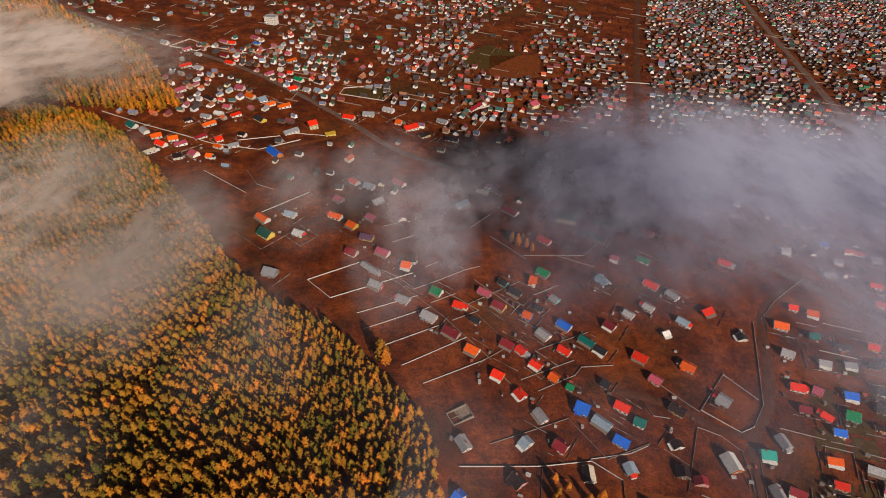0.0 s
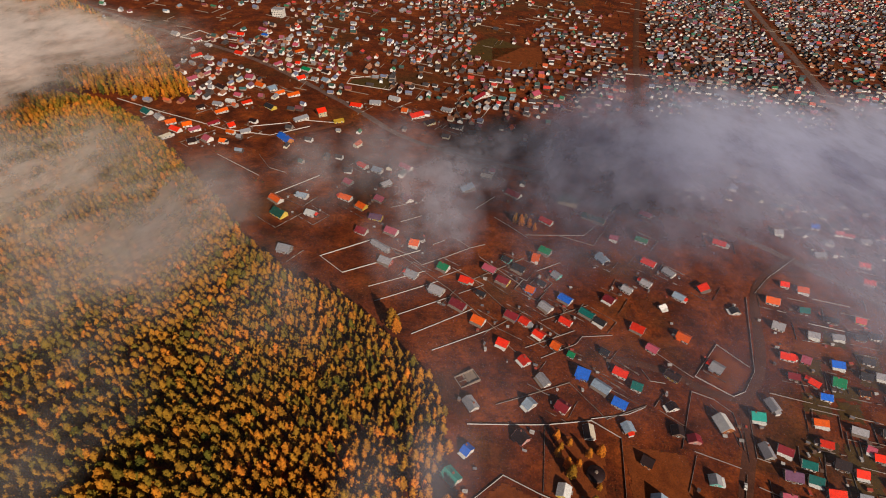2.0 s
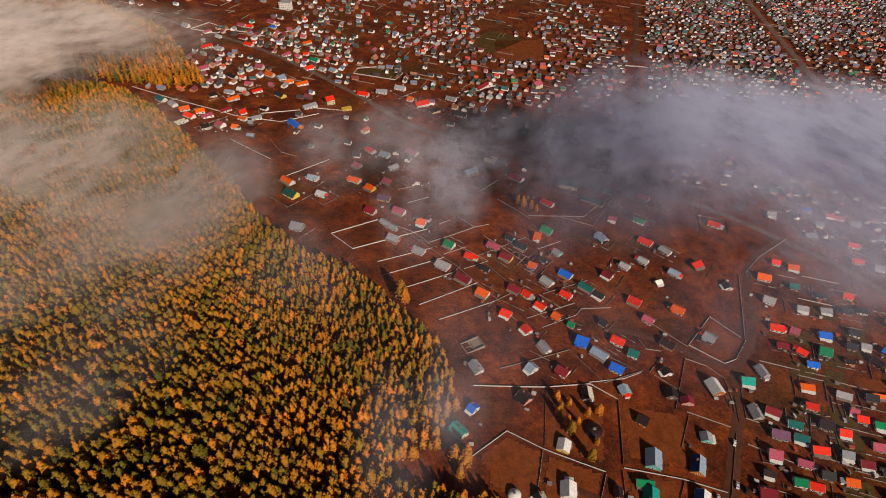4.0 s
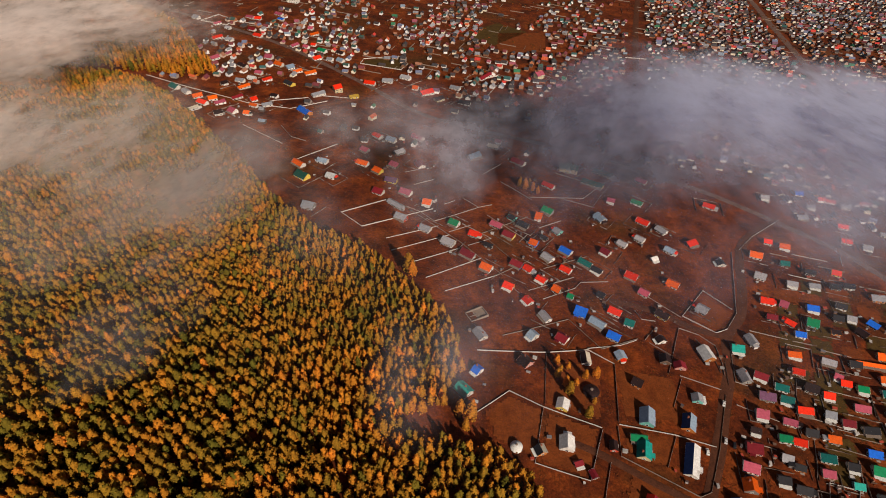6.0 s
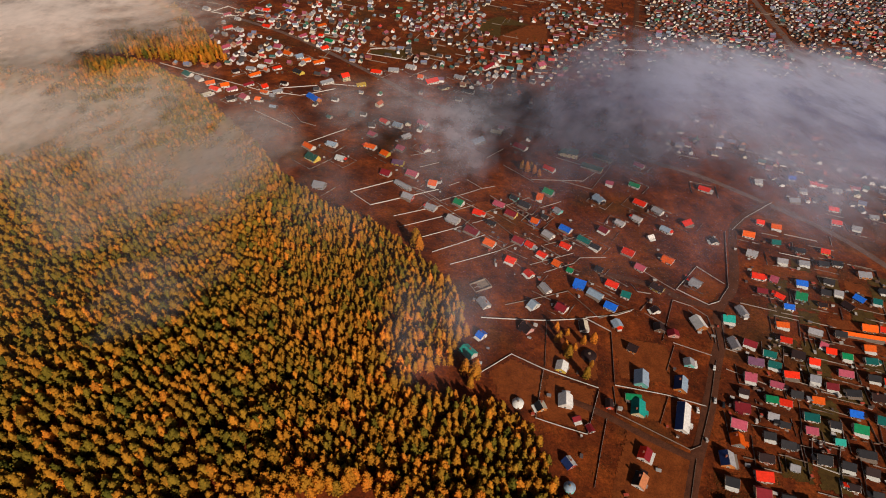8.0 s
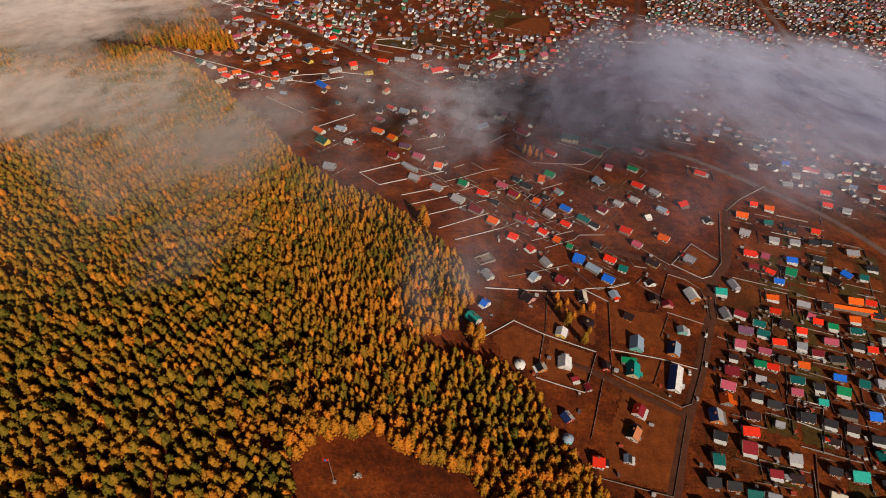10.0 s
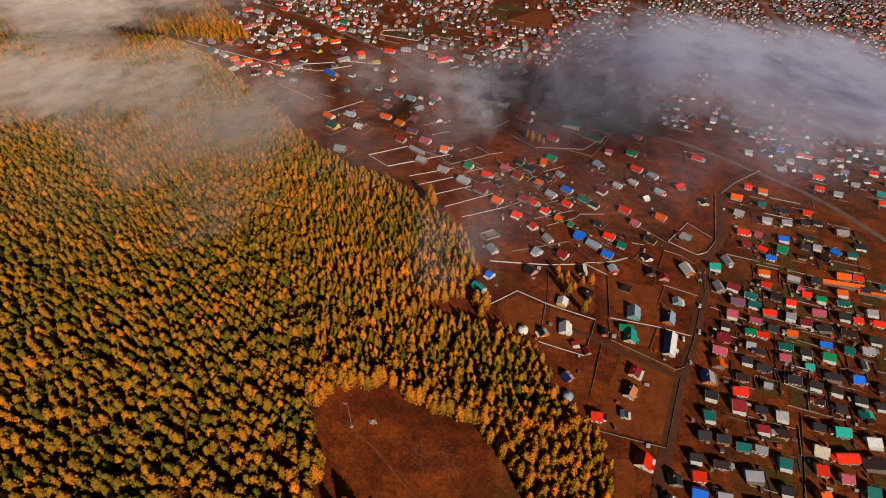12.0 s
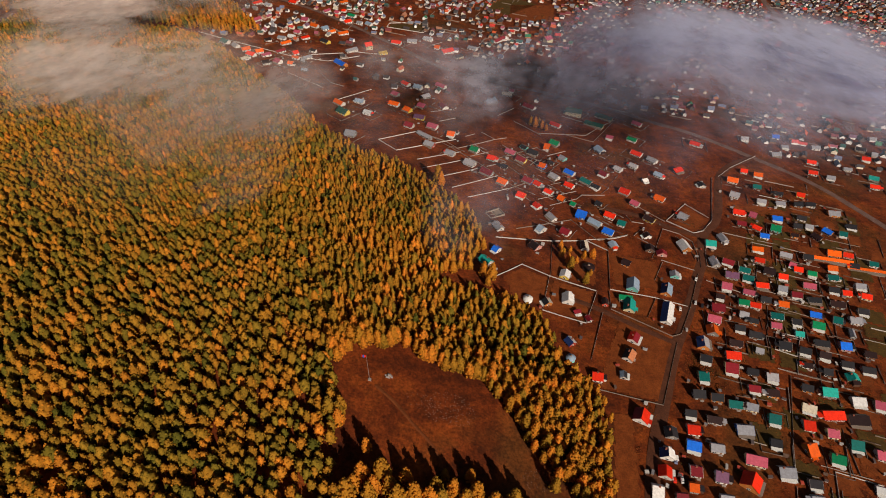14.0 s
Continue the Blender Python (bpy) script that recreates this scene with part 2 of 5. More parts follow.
def road(name, pts, width, mat, label, lift=0.22):
    p = smooth_line(pts, 4.0)
    d = np.gradient(p, axis=0)
    d /= np.linalg.norm(d, axis=1)[:, None]
    side = np.stack([-d[:, 1], d[:, 0]], 1)
    vs, fs = [], []
    for k, (c, s) in enumerate(zip(p, side)):
        wob = 1 + 0.16 * noise.noise(Vector((k * 0.23, width, lift)))
        for u in (-0.5, -0.2, 0.2, 0.5):
            q = c + s * u * width * wob
            vs.append((q[0], q[1], height(*q) + lift - (0.18 if abs(u) > 0.4 else 0.0)))
        if k:
            o = 4 * (k - 1)
            fs += [(o + j, o + j + 1, o + j + 5, o + j + 4) for j in range(3)]
    return tagged(put(name, mesh_of(name, vs, fs, [mat], True)), label, "road", kind="structure")


road("road_main", [(-420, 640), (-300, 570), (-177, 505), (-121, 455), (-71, 408), (-33, 364), (9, 344), (49, 331), (87, 318), (123, 301),
                   (150, 283), (170, 275), (192, 258), (213, 238), (247, 206), (268, 158), (296, 90)], 5.6, GRAVEL, "worn grey gravel road winding through the village")
road("road_lane", [(215, 238), (185, 218), (171, 197), (161, 168), (151, 145), (135, 130), (129, 108), (119, 90), (110, 72), (98, 50),
                   (88, 34), (72, 0), (60, -26), (48, -70)], 5.6, DIRT, "dark rutted dirt lane between fenced plots", 0.26)
road("road_branch", [(134, 129), (119, 133), (107, 143), (93, 148), (80, 151)], 4.5, DIRT, "narrow dirt side lane beside plots", 0.30)
road("road_far", [(540, 1120), (502, 970), (450, 753), (415, 588), (396, 505), (370, 400), (330, 300)], 9, GRAVEL, "long straight grey road through distant houses")
road("road_straight", [(340, 1000), (310, 904), (227, 632), (191, 492), (160, 400)], 7, DIRT, "straight dark dirt road between distant plots", 0.26)
road("road_lower", [(40, 66), (55, 60), (73, 48), (92, 38)], 3.4, DIRT, "dirt lane below a whitewashed fence", 0.30)
road("road_loop", [(-215, 350), (-180, 346), (-141, 349), (-115, 359), (-93, 372), (-75, 385)], 4.5, TRACK, "pale dirt track joining the gravel road", 0.30)
road("path_clearing", [(-48, -9), (-40, -15), (-32, -24), (-25, -30), (-22, -38), (-19, -52)], 1.3, TRACK, "worn footpath crossing a forest clearing", 0.30)


# ---- trees ----
def larch_template(rng, lobes, point=2.0, wide=0.235, size=1.0, seg=6, levels=(0.12, 0.36, 0.62, 0.84)):
    """Points and triangles of one larch crown of unit height: upturned branch tufts round a thin dark core."""
    vs, ts = [], []

    def spread(z):
        return wide * min(1, (z + 0.05) / 0.3) * max(0.03, 1 - (max(0.0, z - 0.12) / 0.9) ** point) ** 0.75

    for k, z in enumerate(levels):
        for n in range(seg):
            t = 2 * math.pi * (n + 0.5 * (k % 2)) / seg
            r = spread(z) * rng.uniform(0.74, 1.0)
            vs.append((r * math.cos(t), r * math.sin(t), z + rng.uniform(-0.05, 0.05)))
    low, tip = len(vs), len(vs) + 1
    vs += [(0, 0, 0.08), (0, 0, 0.97)]
    for n in range(seg):
        m = (n + 1) % seg
        for o in range(0, seg * (len(levels) - 1), seg):
            ts += [(o + n, o + m, o + seg + m), (o + n, o + seg + m, o + seg + n)]
        ts += [(low, m, n), (low - seg + n, low - seg + m, tip)]
    octa = np.array([(1, 0, 0), (0, 1, 0), (-1, 0, 0), (0, -1, 0), (0, 0, 1), (0, 0, -1)], float)
    for k in range(lobes):
        u = (k + 0.5) / lobes
        z = 0.14 + 0.86 * (1 - (1 - u) ** 0.8)
        ang = k * 2.39996 + rng.uniform(-0.4, 0.4)
        r = spread(z) * rng.uniform(0.74, 1.0)
        s = size * wide * rng.uniform(0.25, 0.43) * (1.1 - 0.4 * z) * (26 / lobes) ** 0.35
        lean = Euler((rng.uniform(-0.5, 0.5), rng.uniform(0.3, 1.0), ang), "XYZ").to_matrix()
        q = np.array(lean) * (0.95, rng.uniform(0.7, 1.0), 0.8)
        c = np.array((r * math.cos(ang), r * math.sin(ang), z - 0.2 * r))
        o = len(vs)
        vs += [tuple(c + s * (q @ (p * rng.uniform(0.75, 1.25)))) for p in octa]
        ts += [(o + a, o + (a + 1) % 4, o + 4) for a in range(4)] + [(o + (a + 1) % 4, o + a, o + 5) for a in range(4)]
    return np.array(vs), np.array(ts)


def inside(poly, x, y):
    x, y = np.asarray(x), np.asarray(y)
    hit = np.zeros(x.shape, bool)
    for (x0, y0), (x1, y1) in zip(poly, poly[1:] + poly[:1]):
        c = ((y0 > y) != (y1 > y)) & (x < (x1 - x0) * (y - y0) / (y1 - y0 + 1e-9) + x0)
        hit ^= c
    return hit


FOREST = [(-330, 398), (-262, 388), (-226, 358), (-186, 315), (-146, 269), (-115, 228), (-85, 197), (-53, 181), (-28, 153), (-9, 132), (-1, 115),
          (-1, 95), (-6, 86), (-9, 76), (-19, 71), (-26, 66), (-25, 59), (-8, 60), (6, 60), (16, 55), (27, 45), (32, 18), (42, 12), (49, 4), (48, -8),
          (44, -22), (38, -60), (30, -140), (-420, -140), (-420, 398)]
CLEARING = [(-64, -2), (-54, 7), (-38, 13), (-24, 6), (-6, 3), (4, -7), (13, -20), (21, -33), (30, -46), (28, -58), (4, -58), (-20, -58), (-40, -58),
            (-52, -56), (-58, -48), (-59, -40), (-58, -24), (-63, -12)]
FAR_WOOD = [(-420, 640), (-382, 604), (-313, 548), (-277, 522), (-245, 472), (-203, 412), (-228, 398), (-262, 400), (-330, 405), (-560, 400),
            (-640, 520), (-640, 700)]


def scatter(poly, gap, rng, hole=None):
    xs, ys = [p[0] for p in poly], [p[1] for p in poly]
    gx, gy = np.meshgrid(np.arange(min(xs), max(xs), gap), np.arange(min(ys), max(ys), gap * 0.87))
    gx[1::2] += gap / 2
    gx = gx + rng.uniform(-0.36, 0.36, gx.shape) * gap
    gy = gy + rng.uniform(-0.36, 0.36, gy.shape) * gap
    keep = inside(poly, gx, gy) & (rng.random(gx.shape) > 0.06)
    if hole:
        keep &= ~inside(hole, gx, gy)
    return gx[keep], gy[keep]


def wood(name, spots, tall, lobes, label, rng, deep_wood=False, plain=False):
    """A stand of larches as one mesh."""
    rings = dict(seg=5, levels=(0.15, 0.5, 0.8)) if plain else {}
    spiky = [larch_template(rng, lobes, rng.uniform(1.5, 2.3), rng.uniform(0.21, 0.25), 1.0, **rings) for _ in range(10)]
    round_top = [larch_template(rng, lobes, rng.uniform(2.3, 3.4), rng.uniform(0.25, 0.32), 0.95, **rings) for _ in range(14)]
    x, y = spots
    z = level(x, y)
    allv, allt, tone, base = [], [], [], 0
    for k in range(len(x)):
        deep = deep_wood and rng.random() < 0.93
        kinds = round_top if deep else spiky
        v, t = kinds[int(rng.integers(len(kinds)))]
        h = tall * (rng.uniform(0.78, 1.14) if rng.random() < 0.72 else rng.uniform(0.62, 0.8)) * (0.84 if deep else 1.0)
        w = h * rng.uniform(0.78, 1.14)
        a = rng.uniform(0, 6.28)
        ca, sa = math.cos(a), math.sin(a)
        p = np.stack([(v[:, 0] * ca - v[:, 1] * sa) * w + x[k], (v[:, 0] * sa + v[:, 1] * ca) * w + y[k], v[:, 2] * h + z[k] - 0.2], 1)
        allv.append(p)
        allt.append(t + base)
        base += len(v)
        big = noise.noise(Vector((x[k] * 0.018, y[k] * 0.018, 2.0)))
        patch = noise.noise(Vector((x[k] * 0.07, y[k] * 0.07, 8.0)))
        tone.append(np.full(len(v), np.clip(rng.normal((0.42 if deep else 0.55) + 0.2 * big + 0.2 * patch, 0.2), 0.02, 0.98)))
    me = big_mesh(name, np.concatenate(allv), np.concatenate(allt), NEEDLES)
    at = me.attributes.new("tone", "FLOAT", "POINT")
    at.data.foreach_set("value", np.concatenate(tone).astype(np.float32))
    tagged(put(name, me), label, "forest", kind="stuff")


def make_trunks(name, spots, tall):
    x, y = spots
    z = level(x, y)
    a = np.linspace(0, 2 * math.pi, 6)[:5]
    ring = np.stack([np.cos(a), np.sin(a)], 1)
    vs, ts = [], []
    for k in range(len(x)):
        o = 6 * k
        vs.append(np.concatenate([np.column_stack([ring * 0.17 + (x[k], y[k]), np.full(5, z[k] - 0.3)]), [[x[k], y[k], z[k] + tall * 0.5]]]))
        ts += [(o + j, o + (j + 1) % 5, o + 5) for j in range(5)]
    tagged(put(name, big_mesh(name, np.concatenate(vs), ts, BARK)), "slender dark larch trunks standing in the forest", "tree trunks", kind="stuff")


wood_rng = np.random.default_rng(11)
thin_x, thin_y = scatter(FOREST, 3.15, wood_rng, CLEARING)
wide_x, wide_y = scatter(FOREST, 3.3, wood_rng, CLEARING)


def depth_in(x, y):
    wander = np.array([noise.noise(Vector((a * 0.03, b * 0.03, 5.0))) for a, b in zip(x, y)])
    return -64 - x - 0.2 * y + 26 * wander


outer = depth_in(thin_x, thin_y) < 0
inner = depth_in(wide_x, wide_y) > -2
wide_x, wide_y = wide_x[inner], wide_y[inner]
forest_x, forest_y = thin_x[outer], thin_y[outer]
fringe = (((forest_x > -68) & (forest_y < 18) & (forest_y > -52) & (forest_x < -52)) | ((forest_x > 4) & (forest_y < 12) & (forest_y > -52) & (forest_x < 38))
          | ((forest_y > 2) & (forest_y < 17) & (forest_x > -56) & (forest_x < 4)))
back = (forest_y < -70)
unseen = (wide_y < -70) | (wide_x < -178 - 0.63 * (wide_y + 62))
deep_part, upper = ~fringe & ~back & (forest_y < 130), ~fringe & ~back & (forest_y >= 130)
hill, high = ~unseen & (wide_y < 120), ~unseen & (wide_y >= 120)
wood("larch_forest", (wide_x[hill], wide_y[hill]), 8.3, 26, "dense hillside larches with broad orange and olive crowns", wood_rng, True)
wood("larch_forest", (wide_x[high], wide_y[high]), 8.4, 11, "upper hillside larches under drifting fog", wood_rng, True, True)
wood("larch_forest", (forest_x[deep_part], forest_y[deep_part]), 8.4, 24, "dense autumn larch forest, orange and olive green", wood_rng)
wood("larch_forest", (forest_x[upper], forest_y[upper]), 8.6, 16, "golden larch forest along the edge of the village", wood_rng)
wood("larch_forest", (forest_x[back & ~fringe], forest_y[back & ~fringe]), 9.0, 8, "larches at the lower end of the forest", wood_rng, False, True)
make_trunks("larch_trunks", (forest_x[~fringe & ~back], forest_y[~fringe & ~back]), 4.5)
wood("larch_forest", (wide_x[unseen][::4], wide_y[unseen][::4]), 12.5, 6, "autumn larch forest reaching over the hill", wood_rng, False, True)
far_spots = scatter(FAR_WOOD, 5.2, wood_rng)
wood("larch_forest", far_spots, 10.5, 9, "distant golden larch wood under drifting mist", wood_rng, False, True)

TREE_MESHES = []
for _ in range(6):
    tv, tt = larch_template(wood_rng, 60, wood_rng.uniform(1.5, 2.2), wood_rng.uniform(0.2, 0.245), 1.15)
    TREE_MESHES.append(big_mesh("crown", tv, tt, NEEDLES_OB))
TRUNK = bpy.data.meshes.new("trunk")
bm = bmesh.new()
bmesh.ops.create_cone(bm, cap_ends=True, segments=7, radius1=0.016, radius2=0.004, depth=0.8, matrix=Matrix.Translation((0, 0, 0.37)))
bm.to_mesh(TRUNK)
bm.free()
TRUNK.materials.append(BARK)


def larch(x, y, tall, label="autumn larch with golden orange needles", group="larches by the clearing"):
    t = tagged(new("larch_tree"), label, "tree", group)
    t.matrix_basis = pose(x, y, height(x, y), 0, 0, wood_rng.uniform(0, 360)) @ Matrix.Diagonal((tall, tall, tall, 1))
    put("trunk", TRUNK, t)
    put("crown", TREE_MESHES[int(wood_rng.integers(6))], t)


for lx, ly in zip(forest_x[fringe], forest_y[fringe]):
    larch(lx, ly, 10.0 * wood_rng.uniform(0.75, 1.15))
for lx, ly, lt in ((-48, -37, 8), (-42, -46, 12), (-48, -48, 11), (-44, -51, 10), (-36, -54, 12), (-34, -46, 9), (-31, -52, 12), (-24, -48, 10), (-21, -42, 6),
                   (-18, -48, 11), (-12, -41, 7), (-10, -47, 10), (-4, -50, 11), (3, -48, 11), (-45, -54, 11), (-14, -51, 11), (-26, -53, 12), (-52, -54, 11),
                   (-50, -51, 9), (-39, -50, 10), (-22, -52, 11), (0, -53, 12), (10, -52, 11), (9, -13, 9), (13, -25, 7), (11, -21, 6), (21, -35, 7),
                   (27, -30, 11), (16, -29, 6), (19, -40, 8)):
    larch(lx, ly, lt * 1.2)
for lx, ly, lt in ((44, 106, 5), (45, 101, 4), (46, 93, 6), (47, 89, 7), (43, 98, 5), (56, 98, 5), (61, 99, 6), (53, 77, 7), (51, 94, 4), (49, 103, 4), (57, 84, 4),
                   (-2, 73, 8), (2, 71, 9), (3, 75, 7), (0, 66, 6), (52, 255, 6), (44, 260, 6), (47, 257, 7), (55, 252, 5), (50, 259, 6), (-27, 163, 11), (-25, 160, 9)):
    larch(lx, ly, lt * 1.35, "small orange larch in a village yard", "yard larches")


# ---- houses ----
WINDOW_FRAME = boxes_mesh("frame", [(-0.74, 0.74, -0.07, 0.05, -0.66, -0.56), (-0.74, 0.74, -0.07, 0.05, 0.56, 0.66), (-0.74, -0.64, -0.07, 0.05, -0.56, 0.56),
                                    (0.64, 0.74, -0.07, 0.05, -0.56, 0.56), (-0.03, 0.03, -0.07, 0.05, -0.56, 0.56)], FRAME)
WINDOW_PANE = boxes_mesh("pane", [(-0.64, 0.64, -0.045, 0.02, -0.56, 0.56)], GLASS)
DOOR = boxes_mesh("door", [(-0.45, 0.45, -0.05, 0.05, 0.0, 1.95), (-0.36, 0.36, -0.07, 0.07, 0.2, 0.9), (-0.36, 0.36, -0.07, 0.07, 1.05, 1.8)], DOORWOOD)
CHIMNEY = boxes_mesh("chimney", [(-0.28, 0.28, -0.28, 0.28, -0.9, 0.75), (-0.34, 0.34, -0.34, 0.34, 0.75, 0.87)], BRICK)
STEP = boxes_mesh("porch_step", [(-0.8, 0.8, -0.9, 0.0, -0.6, 0.15), (-0.7, 0.7, -0.5, 0.0, 0.15, 0.3)], STONE)
house_rng = random.Random(5)
TAKEN = []


def body_mesh(L, w, h, rise, off, mat):
    """Walls with two gables, sunk a little into the slope."""
    a, b = L / 2, w / 2
    v = [(-a, -b, -0.8), (a, -b, -0.8), (a, b, -0.8), (-a, b, -0.8), (-a, -b, h), (a, -b, h), (a, b, h), (-a, b, h), (-a, off, h + rise), (a, off, h + rise)]
    f = [(0, 1, 5, 4), (2, 3, 7, 6), (1, 2, 6, 9, 5), (3, 0, 4, 8, 7), (0, 3, 2, 1)]
    return mesh_of("wall", v, f, [mat])


def slope_mesh(L, w, h, rise, side, off, mat, over=0.28, thick=0.10):
    """One roof slope, overhanging eaves and gables."""
    a, b = L / 2 + over, w / 2
    k = rise / (b - side * off)
    pts = [(side * off, h + rise), (b + over, h - k * over)]
    v = []
    for x in (-a, a):
        for y, z in pts:
            v += [(x, side * y, z + 0.02), (x, side * y, z + 0.02 + thick)]
    f = [(1, 3, 7, 5), (0, 4, 6, 2), (0, 1, 5, 4), (2, 6, 7, 3), (0, 2, 3, 1), (4, 5, 7, 6)]
    if side > 0:
        f = [tuple(reversed(q)) for q in f]
    return mesh_of("roof_slope", v, f, [mat])


def bargeboard_mesh(L, w, h, rise, off, mat, end):
    """Painted boards along the roof edges of one gable."""
    vs, fs = [], []
    for x in (end * (L / 2 + 0.34) - 0.04,):
        for side in (-1, 1):
            k = rise / (w / 2 - side * off)
            for y, z in ((off, h + rise), (side * (w / 2 + 0.33), h - k * 0.33)):
                for dx in (0, 0.08):
                    vs += [(x + dx, y, z - 0.12), (x + dx, y, z + 0.10)]
            o = len(vs) - 8
            fs += [tuple(o + i for i in q) for q in ((0, 1, 5, 4), (2, 6, 7, 3), (1, 3, 7, 5), (0, 4, 6, 2), (4, 5, 7, 6))]
    return mesh_of("bargeboard", vs, fs, [mat])


def veranda_mesh(L, w, h):
    """A porch along the front: deck, four posts, rail and lean-to top."""
    y = -w / 2 - 1.35
    bits = [(-L / 2, L / 2, y, -w / 2, -0.5, 0.22), (-L / 2, L / 2, y, y + 0.07, 0.85, 0.95), (-L / 2 - 0.1, L / 2 + 0.1, y - 0.12, -w / 2 + 0.1, h - 0.55, h - 0.46)]
    for k in range(4):
        x = -L / 2 + 0.06 + (L - 0.12) * k / 3
        bits.append((x - 0.06, x + 0.06, y, y + 0.12, 0.22, h - 0.55))
    return boxes_mesh("veranda", bits, BOARD if L > 6 else FRAME)


def add_window(parent, x, y, z, turn):
    wdw = put("window", WINDOW_FRAME, parent, pose(x, y, z, 0, 0, turn) @ Matrix.Diagonal((0.84, 1, 0.80, 1)))
    put("pane", WINDOW_PANE, wdw, pose(0, 0, 0))


def cottage(x, y, heading, L, w, roof, wall, storeys=1, group="village cottages"):
    if heading > 90:
        heading -= 180
    if heading < -90:
        heading += 180
    big = L * w > 55 or storeys > 1
    tall = 1.28 + 0.06 * w + house_rng.uniform(-0.1, 0.25) + (storeys - 1) * 2.0
    if wall == "w" and y < 150 and x > 95:
        wall = house_rng.choice("wwwwwgbpocg")
    rise = w * house_rng.uniform(0.27, 0.40)
    off = 0.2 * w if w < 6.5 and abs(heading) < 40 else 0.0
    rn, wn = " and ".join(ROOF_COLOURS[k][0] for k in roof), WALL_COLOURS[wall][0]
    kind = "house" if big else "cottage"
    size = "large" if big else ("small" if L * w < 18 else "compact")
    c = tagged(new(kind), ("%s %s %s with a %s roof" if len(roof) > 1 else "%s %s %s with a %s sheet-metal gable roof") % (size, wn, kind, rn), "house", group)
    c.matrix_basis = pose(x, y, height(x, y), 0, 0, heading)
    TAKEN.append((x, y, max(L, w) * 0.75 + 2))
    put("wall", body_mesh(L, w, tall, rise, off, WALLS[wall]), c)
    # two-letter roofs have sun glare and shade painted in, one colour per slope
    for side in (-1, 1):
        put("roof_slope", slope_mesh(L, w, tall, rise, side, off, ROOFS[roof[0] if side < 0 else roof[-1]]), c)
    near = y < 230
    if y < 340:
        if house_rng.random() < 0.55:
            edge = WALLS[wall] if house_rng.random() < 0.6 else BOARD
            for end in (-1, 1):
                put("bargeboard", bargeboard_mesh(L, w, tall, rise, off, edge, end), c)
        extra = house_rng.random()
        if extra < 0.42:
            put("veranda", veranda_mesh(L, w, tall), c, pose(0, 0, 0), "pale timber veranda on posts")
        elif extra < 0.66:
            annex_roof = ROOFS[house_rng.choice(roof + "DGKR")]
            d = house_rng.uniform(1.4, 2.4)
            side = house_rng.choice((-1, 1))
            put("annex", boxes_mesh("annex", [(0, d, -w * 0.3, w * 0.22, -0.7, 1.75)], WALLS[house_rng.choice(wall + "wbg")]), c, pose(side * L / 2 - (d if side < 0 else 0), 0, 0))
            put("annex_roof", boxes_mesh("annex_roof", [(-0.2, d + 0.2, -w * 0.3 - 0.25, w * 0.22 + 0.25, 0, 0.1)], annex_roof), c,
                pose(side * L / 2 - (d if side < 0 else 0), 0, 1.95, 0, side * 7, 0))
    for s in range(storeys):
        z = 0.84 + 2.0 * s
        n = max(1, int(L / (1.8 if near else 2.8)))
        for k in range(n):
            u = -L / 2 + L * (k + 0.5) / n
            if near and s == 0 and k == n // 2 and n > 1:
                put("door", DOOR, c, pose(u, -w / 2 - 0.02, 0.05) @ Matrix.Diagonal((0.72, 1, 0.74, 1)))
                put("porch_step", STEP, c, pose(u, -w / 2, 0))
            else:
                add_window(c, u, -w / 2 - 0.02, z, 0)
        if near:
            add_window(c, L / 2 + 0.02, 0, z, 90)
            add_window(c, -L / 2 - 0.02, 0, z, 90)
    if house_rng.random() < 0.45 and w > 4:
        put("chimney", CHIMNEY, c, pose(L * house_rng.uniform(-0.3, 0.3), w * 0.16, tall + rise * 0.75))
    if near and w >= 5 and house_rng.random() < 0.4:
        put("porch_roof", boxes_mesh("porch_roof", [(-1.4, 1.4, -1.9, 0, 0, 0.1), (-1.35, -1.2, -1.8, -1.65, -3.0, 0), (1.2, 1.35, -1.8, -1.65, -3.0, 0)], ROOFS[roof[0]]),
            c, pose(-L * 0.2, -w / 2, tall - 0.1) @ Matrix.Diagonal((0.8, 0.8, 0.6, 1)))
    return c


cottage(78.8, 77.6, 74, 7.6, 6.1, "I", "t")
cottage(72.9, 61.5, 74, 7.2, 5.6, "CT", "c")
cottage(72.2, 67.2, -8, 6.4, 3.2, "E", "t")
cottage(96.7, 75.7, 68, 7.5, 5.4, "IX", "o")
cottage(91.6, 57.8, 68, 14.0, 5.4, "WX", "w")
cottage(69.4, 39.3, 60, 5.2, 4.6, "MR", "w")
cottage(64.3, 27.9, 58, 5.6, 4.8, "AK", "w")
cottage(58.8, 16.4, 78, 3.0, 2.8, "DI", "w")
cottage(61.2, -4.9, 64, 5.6, 6.1, "RM", "w")
cottage(71.7, -12.1, -97, 4.2, 4.8, "D", "g")
cottage(67.0, -22.0, -103, 3.6, 5.4, "WX", "w")
cottage(63.9, -29.7, -105, 4.2, 4.8, "R", "w")
cottage(58.6, -37.6, -10, 3.7, 5.4, "W", "w")
cottage(81.9, -9.7, -6, 4.8, 4.8, "R", "w")
cottage(79.4, -17.3, -14, 5.2, 4.8, "B", "w")
cottage(89.0, -17.8, -10, 4.9, 3.8, "G", "w")
cottage(76.4, -28.4, -9, 3.9, 4.6, "M", "w")
cottage(85.8, -30.3, -13, 4.2, 4.6, "V", "w")
cottage(73.3, -35.2, -9, 3.2, 3.8, "O", "g")
